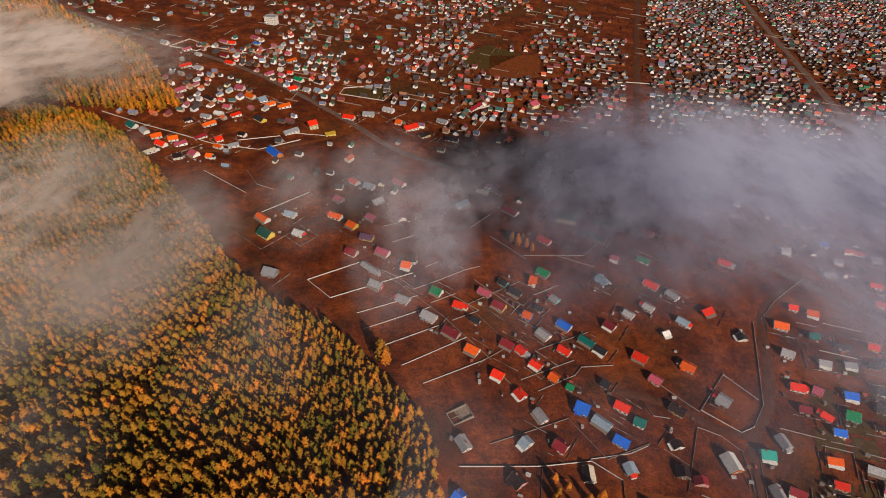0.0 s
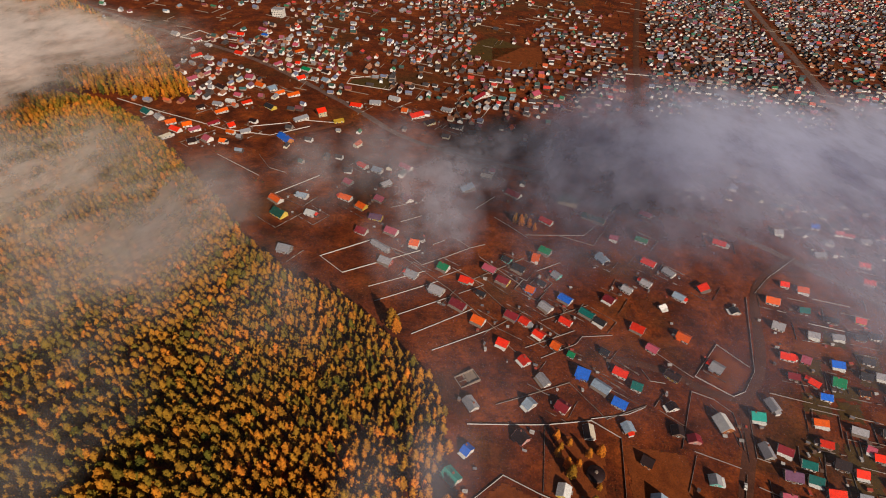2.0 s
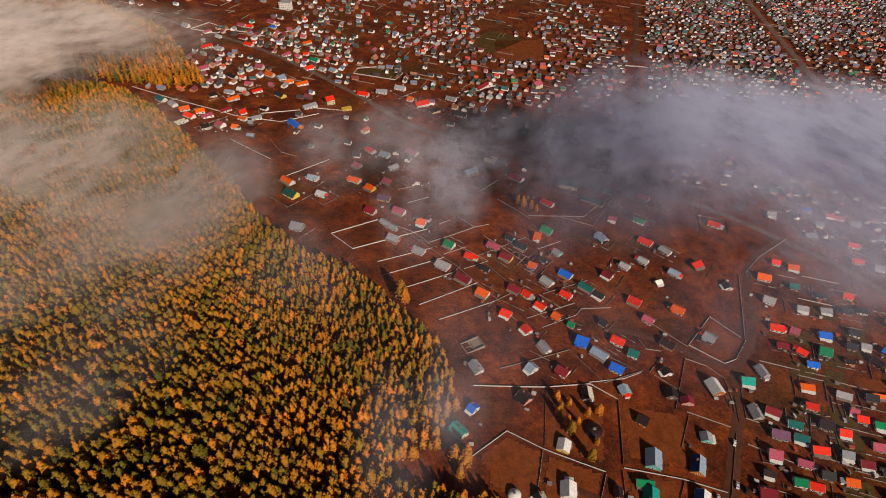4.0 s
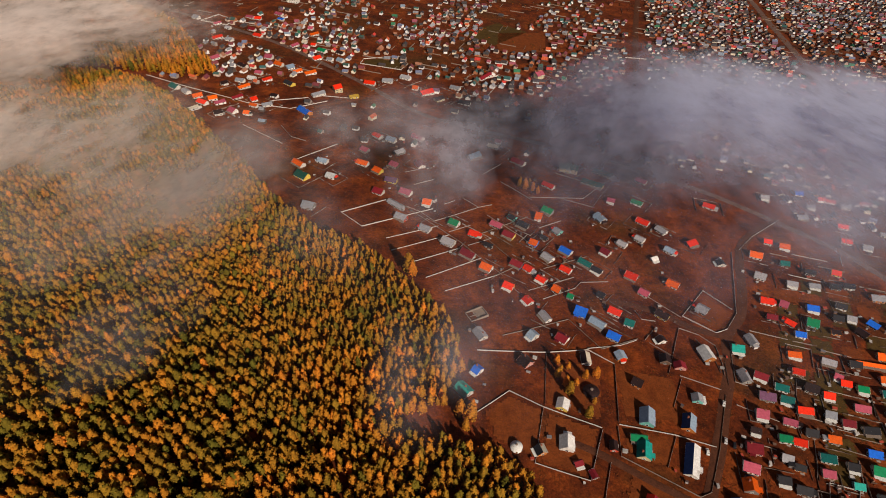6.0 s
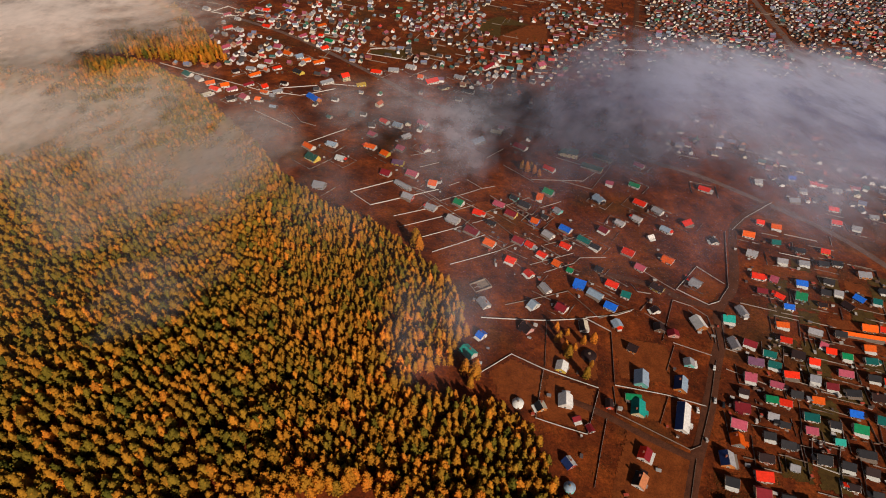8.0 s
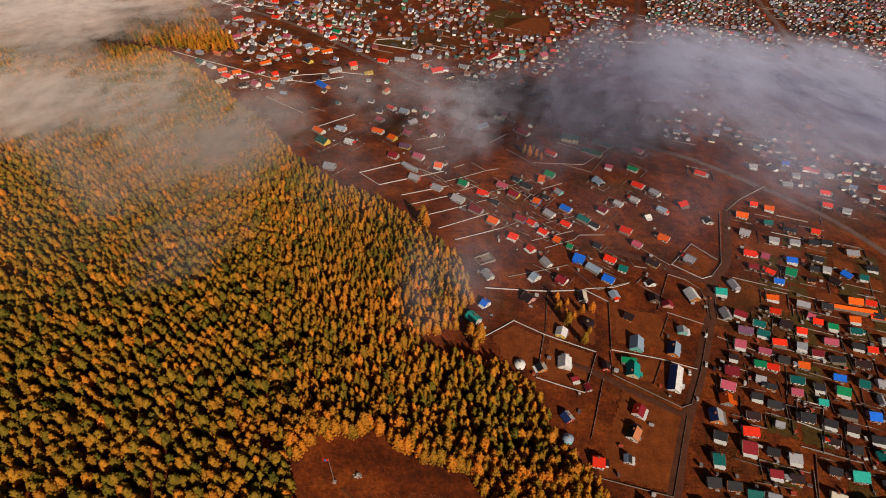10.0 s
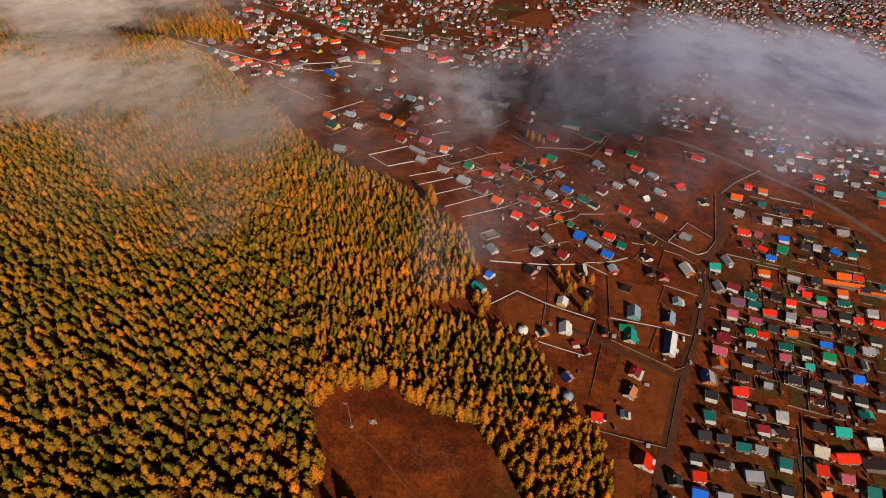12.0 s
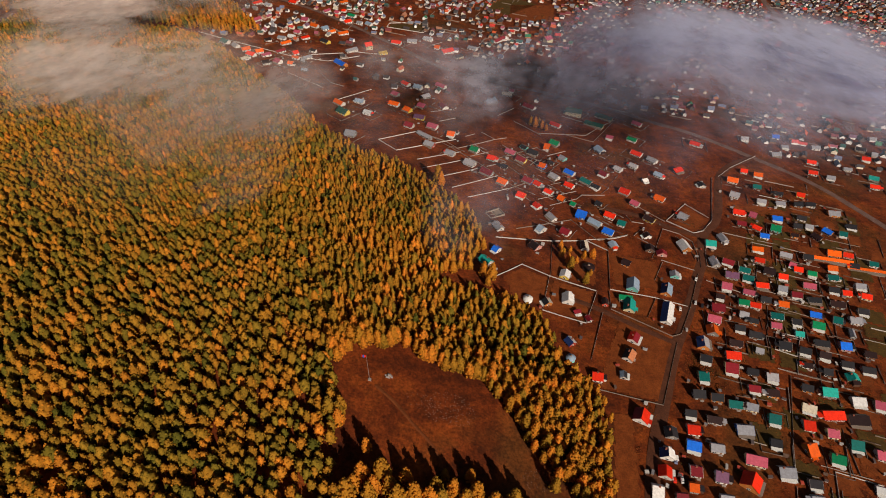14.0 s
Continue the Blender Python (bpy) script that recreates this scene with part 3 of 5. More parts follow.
cottage(97.0, -31.9, 55, 6.1, 6.8, "R", "w")
cottage(67.1, -39.9, -6, 3.8, 4.6, "M", "g")
cottage(84.6, -39.3, -7, 4.5, 3.8, "G", "w")
cottage(83.3, -1.9, -9, 4.3, 3.4, "D", "b")
cottage(93.0, -4.4, -11, 5.6, 3.4, "K", "w")
cottage(90.5, 8.4, -5, 5.0, 4.2, "D", "b")
cottage(98.3, 7.3, -8, 5.0, 3.8, "D", "w")
cottage(105.4, 4.2, -10, 5.3, 3.8, "T", "w")
cottage(112.4, 3.2, -16, 4.3, 3.8, "G", "w")
cottage(104.3, -8.4, -4, 6.4, 4.8, "G", "u")
cottage(96.3, 18.6, -6, 4.1, 5.4, "T", "w")
cottage(101.3, 29.2, -17, 4.7, 4.2, "D", "w")
cottage(111.7, 24.5, -12, 5.3, 6.1, "M", "w")
cottage(115.7, 32.3, -7, 6.4, 4.6, "R", "w")
cottage(103.4, 38.8, -101, 6.1, 5.4, "GX", "o")
cottage(111.6, 47.9, -102, 5.2, 5.4, "O", "w")
cottage(115.3, 55.9, -20, 5.8, 4.8, "P", "w")
cottage(120.8, 64.9, -13, 6.0, 5.4, "M", "w")
cottage(120.4, 40.4, -12, 5.4, 3.8, "K", "w")
cottage(126.8, 51.0, -12, 4.6, 3.8, "D", "b")
cottage(132.9, 60.6, -19, 4.1, 3.8, "G", "b")
cottage(136.7, 70.0, -12, 4.9, 3.8, "E", "w")
cottage(142.4, 68.4, -17, 4.8, 3.8, "R", "w")
cottage(143.1, 78.4, -20, 5.4, 3.4, "P", "w")
cottage(131.9, 81.9, -15, 4.8, 4.8, "P", "w")
cottage(125.3, 73.4, -17, 3.8, 3.0, "K", "b")
cottage(153.2, 84.8, -9, 6.3, 3.8, "R", "w")
cottage(169.5, 93.8, -15, 4.6, 3.8, "R", "w")
cottage(164.0, 83.0, -15, 4.4, 3.8, "G", "b")
cottage(181.7, 87.4, -14, 6.2, 3.8, "P", "w")
cottage(200.0, 96.2, -8, 5.4, 3.8, "T", "w")
cottage(212.9, 90.2, -8, 5.3, 3.8, "G", "w")
cottage(201.2, 83.6, -9, 4.5, 3.8, "R", "w")
cottage(211.5, 81.8, -18, 4.8, 3.8, "R", "w")
cottage(194.6, 85.3, -13, 5.0, 3.8, "D", "b")
cottage(170.3, 79.1, -13, 5.0, 3.8, "M", "w")
cottage(178.5, 75.8, -5, 6.3, 3.8, "D", "w")
cottage(190.4, 73.8, -14, 7.0, 4.6, "K", "w")
cottage(202.0, 69.2, -13, 4.8, 3.8, "D", "w")
cottage(150.2, 73.4, -17, 4.8, 3.8, "D", "b")
cottage(158.6, 70.6, -12, 4.9, 3.8, "O", "w")
cottage(150.9, 61.6, -13, 5.8, 4.2, "T", "w")
cottage(173.0, 64.3, -15, 5.2, 3.8, "B", "w")
cottage(159.7, 57.9, -14, 4.1, 3.8, "D", "w")
cottage(170.4, 56.4, -17, 5.5, 4.6, "E", "w")
cottage(183.5, 61.4, -20, 4.0, 4.6, "T", "w")
cottage(193.8, 62.3, -8, 5.6, 4.8, "G", "w")
cottage(147.3, 54.6, -12, 4.6, 3.8, "P", "w")
cottage(157.0, 49.5, -11, 3.6, 3.0, "C", "t")
cottage(136.4, 56.8, -19, 4.1, 3.0, "D", "w")
cottage(132.9, 46.9, -16, 5.5, 3.8, "D", "b")
cottage(145.1, 40.8, -12, 5.4, 4.6, "D", "w")
cottage(165.9, 44.2, -13, 6.4, 3.8, "D", "w")
cottage(177.3, 43.2, -9, 4.8, 4.8, "B", "w")
cottage(186.3, 52.1, -105, 4.8, 2.3, "G", "g")
cottage(187.5, 38.8, -14, 4.8, 3.8, "K", "b")
cottage(154.1, 38.2, -18, 4.8, 3.8, "D", "b")
cottage(162.9, 36.0, -18, 4.7, 3.8, "K", "b")
cottage(130.6, 36.5, -19, 3.2, 3.0, "G", "g")
cottage(121.4, 23.2, -13, 4.6, 3.8, "D", "b")
cottage(129.5, 20.8, -10, 4.7, 4.6, "G", "w")
cottage(150.9, 29.2, -16, 4.2, 3.0, "K", "w")
cottage(158.7, 25.7, -13, 3.7, 3.8, "D", "w")
cottage(171.6, 31.4, -12, 5.2, 3.8, "D", "b")
cottage(169.6, 23.2, -94, 3.8, 5.4, "C", "w")
cottage(180.6, 28.6, -11, 5.7, 3.8, "D", "w")
cottage(117.9, 13.4, -9, 4.6, 3.8, "M", "w")
cottage(125.4, 11.4, -8, 5.0, 3.8, "K", "o")
cottage(143.8, 15.7, -17, 4.4, 3.8, "D", "w")
cottage(152.9, 13.8, -8, 6.0, 4.8, "C", "w")
cottage(164.5, 9.9, -4, 5.6, 4.6, "W", "w")
cottage(173.3, 8.3, -15, 3.8, 4.6, "P", "w")
cottage(138.8, 4.5, -20, 5.1, 4.2, "L", "w")
cottage(148.0, 1.5, 0, 9.0, 4.6, "R", "w")
cottage(158.5, -0.1, -3, 8.3, 5.4, "K", "w")
cottage(119.9, -2.3, -13, 4.4, 4.8, "T", "t")
cottage(134.2, -4.3, -10, 4.4, 5.4, "R", "w")
cottage(142.8, -7.7, -9, 4.2, 4.2, "P", "w")
cottage(150.2, -12.9, -12, 4.6, 4.8, "T", "w")
cottage(115.2, -13.9, -12, 4.1, 3.8, "D", "g")
cottage(128.9, -16.3, 9, 3.8, 6.1, "O", "o")
cottage(138.4, -19.8, -17, 5.0, 4.6, "E", "w")
cottage(103.0, -22.4, -14, 7.5, 4.6, "P", "w")
cottage(113.6, -26.9, -4, 6.0, 4.8, "G", "w")
cottage(122.9, -31.1, -8, 4.3, 3.8, "D", "g")
cottage(120.5, -37.8, -5, 4.3, 3.8, "G", "w")
cottage(158.7, -16.8, -10, 3.6, 4.6, "P", "w")
cottage(149.0, -32.2, -14, 3.3, 3.0, "W", "w")
cottage(119.4, 115.4, -80, 7.6, 6.2, "W", "o")
cottage(137.2, 120.1, -10, 5.7, 4.8, "C", "w")
cottage(147.1, 126.3, -80, 6.3, 4.6, "G", "w")
cottage(133.1, 102.7, -87, 6.4, 4.6, "G", "w")
cottage(141.5, 103.4, -29, 5.7, 3.8, "M", "w")
cottage(148.5, 97.1, -20, 5.5, 3.8, "T", "w")
cottage(147.8, 90.4, -20, 5.4, 3.8, "T", "w")
cottage(139.0, 91.8, -15, 6.6, 4.6, "V", "g")
cottage(165.5, 118.3, -11, 6.0, 3.8, "O", "w")
cottage(181.1, 114.3, -23, 6.2, 3.8, "G", "b")
cottage(161.7, 107.2, -18, 5.1, 3.8, "R", "w")
cottage(163.1, 97.5, -24, 5.6, 4.8, "K", "w")
cottage(180.8, 105.1, -34, 3.2, 3.8, "P", "w")
cottage(194.2, 113.5, -13, 5.2, 3.8, "D", "b")
cottage(213.4, 119.3, -13, 7.1, 4.6, "O", "o")
cottage(222.0, 118.6, -19, 5.1, 3.8, "R", "w")
cottage(182.3, 101.5, -15, 4.5, 3.8, "R", "w")
cottage(204.5, 104.9, -8, 5.3, 3.8, "O", "w")
cottage(188.8, 98.4, -15, 4.4, 3.8, "E", "w")
cottage(233.9, 111.8, -16, 4.5, 3.8, "T", "w")
cottage(220.1, 108.6, -16, 4.5, 3.8, "D", "b")
cottage(181.8, 197.3, -21, 6.7, 4.8, "O", "w")
cottage(196.4, 212.3, -17, 4.5, 3.8, "R", "w")
cottage(205.3, 208.3, -18, 5.8, 4.6, "O", "b")
cottage(196.6, 190.7, -13, 5.0, 3.8, "T", "b")
cottage(175.2, 177.4, -30, 5.5, 4.6, "G", "w")
cottage(191.8, 172.2, -17, 5.4, 3.8, "G", "w")
cottage(209.0, 184.0, -18, 5.5, 3.8, "D", "b")
cottage(225.5, 184.7, -21, 4.8, 3.8, "R", "y")
cottage(205.0, 171.8, -11, 5.5, 3.8, "G", "w")
cottage(217.4, 171.9, -11, 5.5, 3.8, "D", "b")
cottage(226.5, 173.0, -11, 5.5, 3.8, "D", "w")
cottage(169.5, 156.6, -17, 6.5, 4.6, "R", "w")
cottage(178.2, 154.6, -32, 3.9, 4.6, "P", "r")
cottage(193.6, 152.7, -14, 5.8, 4.6, "B", "w")
cottage(211.5, 155.3, -24, 5.0, 3.8, "D", "w")
cottage(238.2, 164.2, -9, 7.0, 4.8, "G", "o")
cottage(166.3, 144.0, -16, 5.1, 3.8, "M", "w")
cottage(175.1, 140.5, -46, 4.7, 3.8, "R", "w")
cottage(187.3, 141.2, -22, 5.3, 5.4, "E", "t")
cottage(204.0, 145.7, -16, 5.0, 3.8, "D", "b")
cottage(211.8, 146.0, -20, 4.3, 3.8, "G", "w")
cottage(222.3, 142.5, -55, 5.4, 4.6, "B", "o")
cottage(231.4, 140.7, -20, 4.2, 3.8, "T", "w")
cottage(241.9, 149.7, -14, 5.7, 3.8, "D", "w")
cottage(176.0, 132.3, -16, 4.9, 3.8, "B", "w")
cottage(197.0, 135.5, -12, 4.4, 3.0, "K", "o")
cottage(211.8, 135.9, -59, 5.6, 4.6, "K", "b")
cottage(219.1, 265.3, -10, 5.2, 4.2, "G", "w")
cottage(249.2, 274.4, -12, 5.2, 4.2, "B", "w")
cottage(235.2, 243.1, -3, 7.0, 4.0, "G", "w")
cottage(248.7, 257.0, -10, 5.2, 3.8, "G", "w")
cottage(276.0, 260.1, -6, 6.2, 3.8, "G", "w")
cottage(259.3, 234.8, -19, 6.1, 3.8, "R", "w")
cottage(251.7, 218.0, -19, 5.9, 3.8, "R", "w")
cottage(262.7, 212.6, -23, 5.0, 3.8, "G", "w")
cottage(310.6, 247.6, -18, 6.0, 4.2, "R", "w")
cottage(298.3, 217.2, -23, 6.4, 4.6, "C", "w")
cottage(291.6, 204.5, -16, 6.4, 3.8, "R", "w")
cottage(284.8, 228.6, -15, 5.3, 3.0, "G", "w")
cottage(316.0, 264.1, -17, 7.2, 3.8, "D", "w")
cottage(46.6, 14.6, -8, 4.4, 4.6, "R", "w")
cottage(37.5, 34.0, -61, 4.0, 4.2, "XW", "r")
cottage(8.8, 119.9, -61, 6.4, 4.6, "G", "w")
cottage(6.3, 97.2, -45, 3.4, 4.6, "B", "w")
cottage(-0.3, 85.2, -49, 6.6, 5.4, "C", "w")
cottage(29.1, 104.8, -54, 5.3, 5.4, "K", "p")
cottage(58.3, 108.6, -93, 6.1, 4.2, "LK", "w")
cottage(42.8, 82.2, 70, 5.0, 5.0, "W", "y")
cottage(41.2, 63.2, 80, 6.0, 5.8, "W", "w")
cottage(29.8, 59.4, -72, 3.6, 4.2, "DL", "o")
cottage(44.4, 54.7, 17, 3.2, 2.3, "M", "w")
cottage(49.5, 50.3, -72, 3.2, 2.3, "M", "w")
cottage(60.5, 63.0, -98, 4.0, 3.0, "K", "r")
cottage(91.3, 53.4, -58, 3.2, 2.3, "W", "w")
cottage(62.2, 139.8, -28, 5.9, 6.1, "B", "u")
cottage(69.4, 132.8, -43, 8.0, 4.6, "I", "w")
cottage(80.5, 141.4, -34, 6.4, 4.6, "R", "w")
cottage(86.2, 133.8, -27, 4.5, 4.6, "T", "w")
cottage(75.6, 124.0, -35, 6.1, 4.6, "B", "w")
cottage(49.3, 121.0, -41, 5.3, 5.4, "M", "w")
cottage(42.9, 135.1, -63, 6.3, 3.8, "G", "w")
cottage(34.7, 121.5, -53, 3.7, 5.4, "I", "w")
cottage(35.4, 146.1, -58, 4.8, 4.2, "R", "w")
cottage(26.2, 156.6, -32, 5.4, 4.6, "R", "o")
cottage(52.4, 156.3, -41, 4.3, 4.8, "O", "b")
cottage(45.1, 163.6, -44, 5.4, 4.2, "R", "w")
cottage(38.9, 172.0, -45, 5.1, 4.2, "R", "w")
cottage(32.7, 175.7, -37, 6.6, 4.6, "M", "u")
cottage(15.1, 170.9, -34, 6.4, 4.8, "O", "w")
cottage(5.2, 181.6, -38, 8.5, 4.6, "M", "g")
cottage(-5.9, 192.0, -34, 7.8, 5.4, "G", "w")
cottage(-19.5, 203.7, -31, 6.8, 4.8, "G", "w")
cottage(-34.4, 213.8, -31, 7.5, 4.6, "G", "r")
cottage(-38.6, 227.3, -42, 11.9, 3.8, "G", "g")
cottage(-18.8, 231.1, -17, 5.3, 4.8, "O", "w")
cottage(-50.5, 240.3, -29, 6.8, 4.8, "M", "w")
cottage(-32.9, 241.7, -30, 7.9, 4.6, "P", "w")
cottage(-53.2, 266.2, -38, 6.3, 4.8, "O", "y")
cottage(-64.4, 274.9, -27, 8.5, 4.6, "O", "w")
cottage(-43.3, 255.1, -18, 8.0, 4.6, "V", "y")
cottage(-64.9, 294.2, -37, 6.3, 4.6, "P", "g")
cottage(-39.9, 293.9, 35, 7.0, 4.6, "G", "g")
cottage(-42.4, 275.7, -37, 6.8, 4.6, "P", "b")
cottage(-24.7, 277.9, -63, 6.6, 5.4, "M", "w")
cottage(-2.0, 210.9, -35, 6.1, 4.6, "E", "w")
cottage(9.6, 201.5, -25, 5.6, 4.8, "R", "t")
cottage(17.8, 190.9, -35, 4.9, 3.0, "D", "b")
cottage(24.0, 211.9, -36, 7.4, 4.6, "P", "b")
cottage(30.7, 202.5, -36, 7.1, 4.6, "M", "y")
cottage(34.7, 220.7, -42, 4.9, 3.8, "D", "t")
cottage(40.6, 213.5, -37, 7.3, 4.6, "D", "b")
cottage(45.0, 196.1, -32, 4.6, 4.8, "O", "u")
cottage(52.2, 202.0, -41, 4.5, 3.0, "D", "b")
cottage(61.5, 209.3, -50, 4.6, 4.6, "G", "t")
cottage(51.9, 223.5, -23, 4.0, 5.4, "O", "b")
cottage(58.5, 230.8, -39, 6.9, 4.6, "E", "g")
cottage(63.9, 262.0, -41, 8.4, 4.2, "R", "w")
cottage(51.6, 183.4, -49, 6.6, 4.8, "G", "w")
cottage(63.3, 190.3, -43, 7.0, 4.6, "B", "w")
cottage(72.8, 179.9, -43, 7.7, 4.2, "T", "w")
cottage(60.3, 173.3, -40, 6.2, 4.2, "R", "w")
cottage(78.3, 174.3, -43, 5.9, 3.8, "D", "w")
cottage(76.0, 153.8, -39, 4.1, 3.8, "D", "b")
cottage(58.9, 151.1, -34, 3.2, 3.0, "E", "g")
cottage(87.3, 191.4, -45, 5.4, 4.8, "M", "w")
cottage(99.7, 200.5, -43, 5.5, 4.6, "G", "w")
cottage(112.3, 206.5, -44, 5.6, 4.6, "G", "w")
cottage(129.2, 217.3, -53, 6.9, 4.6, "G", "w")
cottage(119.6, 225.4, -41, 7.8, 5.4, "R", "w")
cottage(128.0, 196.8, -44, 5.9, 4.6, "I", "w")
cottage(115.7, 187.9, 21, 3.9, 3.0, "W", "w")
cottage(92.0, 226.5, -67, 7.8, 5.4, "I", "w")
cottage(121.7, 247.3, -35, 7.1, 3.8, "E", "w")
cottage(104.2, 247.8, -25, 4.9, 3.8, "P", "w")
cottage(133.3, 276.7, -41, 7.5, 4.8, "P", "w")
cottage(97.2, 170.8, -37, 6.5, 4.6, "R", "w")
cottage(119.7, 166.3, -40, 6.4, 5.4, "O", "w")
cottage(100.8, 157.5, -43, 5.3, 4.6, "P", "w")
cottage(105.6, 140.9, -43, 6.6, 4.6, "K", "y")
cottage(129.5, 147.1, -46, 5.7, 6.1, "G", "w")
cottage(155.8, 187.5, -87, 3.9, 4.8, "D", "w")
cottage(144.4, 205.5, 24, 6.7, 4.8, "R", "b")
cottage(172.4, 249.1, -33, 7.4, 4.6, "R", "w")
cottage(75.9, 111.6, -78, 4.5, 4.6, "I", "o")
cottage(97.3, 110.7, -99, 4.3, 4.8, "K", "b")
cottage(99.2, 123.2, -77, 3.2, 4.6, "K", "w")
cottage(103.5, 107.2, -95, 3.3, 5.4, "M", "w")
cottage(79.8, 96.2, -34, 4.5, 4.6, "K", "o")
cottage(105.2, 88.8, -100, 3.8, 4.6, "G", "t")
cottage(82.5, 285.8, -16, 12.6, 7.5, "S", "c", 2)
cottage(107.1, 283.2, -33, 14.6, 4.6, "S", "c")
cottage(96.0, 268.3, -32, 15.0, 4.6, "S", "c")
cottage(46.4, 292.0, -42, 10.3, 5.4, "M", "w")
cottage(14.4, 295.2, 35, 9.8, 4.8, "I", "w")
cottage(29.4, 312.6, -22, 8.3, 3.8, "L", "g")
cottage(34.1, 321.3, -20, 4.3, 3.8, "P", "w")
cottage(-57.5, 316.3, -42, 7.1, 4.8, "R", "w")
cottage(-47.1, 311.3, -27, 7.3, 4.6, "I", "w")
cottage(-27.5, 318.2, -40, 9.6, 4.6, "P", "w")
cottage(-101.6, 253.2, -37, 9.5, 6.1, "S", "y")
cottage(-83.0, 255.4, -24, 6.4, 4.6, "W", "w")
cottage(-91.6, 274.2, -22, 7.3, 4.6, "I", "w")
cottage(-106.7, 268.8, -42, 9.4, 4.6, "O", "w")
cottage(-117.8, 348.7, -47, 13.6, 6.1, "B", "o")
cottage(-91.2, 219.6, -19, 7.7, 5.4, "G", "g")
cottage(-98.5, 393.6, 29, 6.8, 6.8, "R", "c", 2)
cottage(-112.8, 382.4, 36, 11.4, 4.6, "G", "w")
cottage(-83.3, 382.7, 22, 7.6, 3.8, "Y", "y")
cottage(-228.1, 376.2, -38, 9.6, 5.4, "T", "w")
cottage(-216.2, 368.9, -44, 7.9, 4.6, "G", "w")
cottage(-204.9, 361.8, 29, 7.2, 4.6, "O", "w")
cottage(-197.5, 350.7, -31, 9.3, 4.6, "R", "w")
cottage(-192.2, 359.5, 23, 6.5, 4.6, "O", "w")
cottage(-184.6, 352.9, 37, 8.1, 3.8, "P", "w")
cottage(-201.1, 339.2, 44, 8.7, 3.8, "L", "w")
cottage(-180.3, 334.4, 26, 5.9, 4.8, "K", "w")
cottage(-171.2, 339.9, -37, 6.8, 5.4, "P", "w")
cottage(-159.7, 337.7, -16, 4.8, 3.8, "O", "w")
cottage(-174.9, 365.1, 42, 8.8, 3.8, "M", "w")
cottage(-160.9, 363.0, 37, 4.9, 4.6, "R", "w")
cottage(-158.3, 352.1, -23, 6.9, 3.0, "O", "w")
cottage(-148.6, 355.4, 27, 7.5, 3.8, "G", "w")
cottage(-146.9, 372.7, -22, 6.0, 3.8, "K", "w")
cottage(-175.0, 385.8, 41, 10.0, 3.8, "O", "w")
cottage(-192.2, 389.6, 37, 5.7, 3.8, "K", "w")
cottage(-181.6, 398.6, -16, 7.8, 3.8, "G", "w")
cottage(-173.7, 405.3, -19, 7.2, 3.8, "W", "w")
cottage(-160.4, 404.7, 38, 7.9, 3.8, "R", "w")
cottage(-140.5, 400.1, -40, 10.0, 5.4, "D", "y")
cottage(-147.0, 435.9, 35, 6.5, 5.4, "I", "w")
cottage(-139.2, 428.3, 41, 7.9, 3.8, "O", "w")
cottage(-127.3, 426.2, 33, 10.2, 3.8, "O", "w")
cottage(-171.1, 456.2, -18, 7.5, 5.4, "P", "w")
cottage(-158.5, 440.6, -31, 9.1, 4.6, "O", "w")
cottage(-170.8, 417.6, -23, 6.7, 3.8, "P", "w")
cottage(-218.6, 494.8, -21, 7.4, 4.8, "G", "w")
cottage(-231.1, 497.6, 43, 10.1, 4.6, "R", "w")
cottage(-217.0, 443.9, 46, 8.1, 5.4, "P", "w")
cottage(-188.4, 431.0, -37, 10.7, 4.6, "K", "w")
cottage(-195.4, 512.1, -28, 9.8, 4.6, "R", "w")
cottage(-205.7, 529.5, -25, 8.4, 3.8, "M", "w")
cottage(-229.6, 528.2, -26, 6.1, 3.8, "G", "w")
cottage(-243.9, 539.0, 46, 7.9, 3.8, "P", "w")
cottage(-217.7, 568.2, -23, 9.8, 3.8, "P", "w")
cottage(-208.5, 565.4, -9, 7.2, 3.8, "R", "w")
cottage(-269.7, 552.2, -29, 8.3, 4.6, "G", "w")
cottage(-190.8, 586.4, -34, 10.4, 4.6, "P", "w")
cottage(-185.0, 570.0, -23, 7.2, 3.0, "B", "w")
cottage(-142.1, 529.7, 39, 9.4, 3.8, "O", "w")
cottage(-148.9, 547.2, -12, 5.3, 5.4, "P", "w")
cottage(-137.2, 498.3, -16, 4.8, 3.8, "R", "w")
cottage(-143.3, 491.2, -35, 6.3, 3.8, "P", "w")
cottage(-126.7, 484.1, -33, 9.8, 4.6, "E", "w")
cottage(-154.9, 492.8, 48, 8.4, 3.8, "P", "w")
cottage(-147.3, 504.5, -16, 4.2, 4.8, "L", "w")
cottage(-127.9, 462.9, 38, 7.4, 4.6, "R", "w")
cottage(-115.7, 462.9, -21, 5.8, 4.6, "G", "w")
cottage(-105.8, 462.5, -36, 7.2, 4.6, "I", "w")
cottage(-108.5, 481.4, -32, 8.2, 3.8, "K", "w")
cottage(-73.1, 413.6, -18, 9.7, 4.6, "R", "w")
cottage(-58.0, 421.8, -7, 9.2, 4.6, "G", "w")
cottage(-42.5, 432.5, -26, 9.7, 4.6, "G", "w")
cottage(-32.7, 410.5, -17, 5.0, 4.8, "O", "w")
cottage(-22.3, 402.1, 29, 11.7, 5.4, "R", "w")
cottage(-11.6, 391.1, 36, 8.2, 5.4, "K", "c")
cottage(31.5, 450.1, 51, 16.9, 4.8, "M", "w")
cottage(2.7, 418.0, -27, 9.2, 4.6, "G", "w")
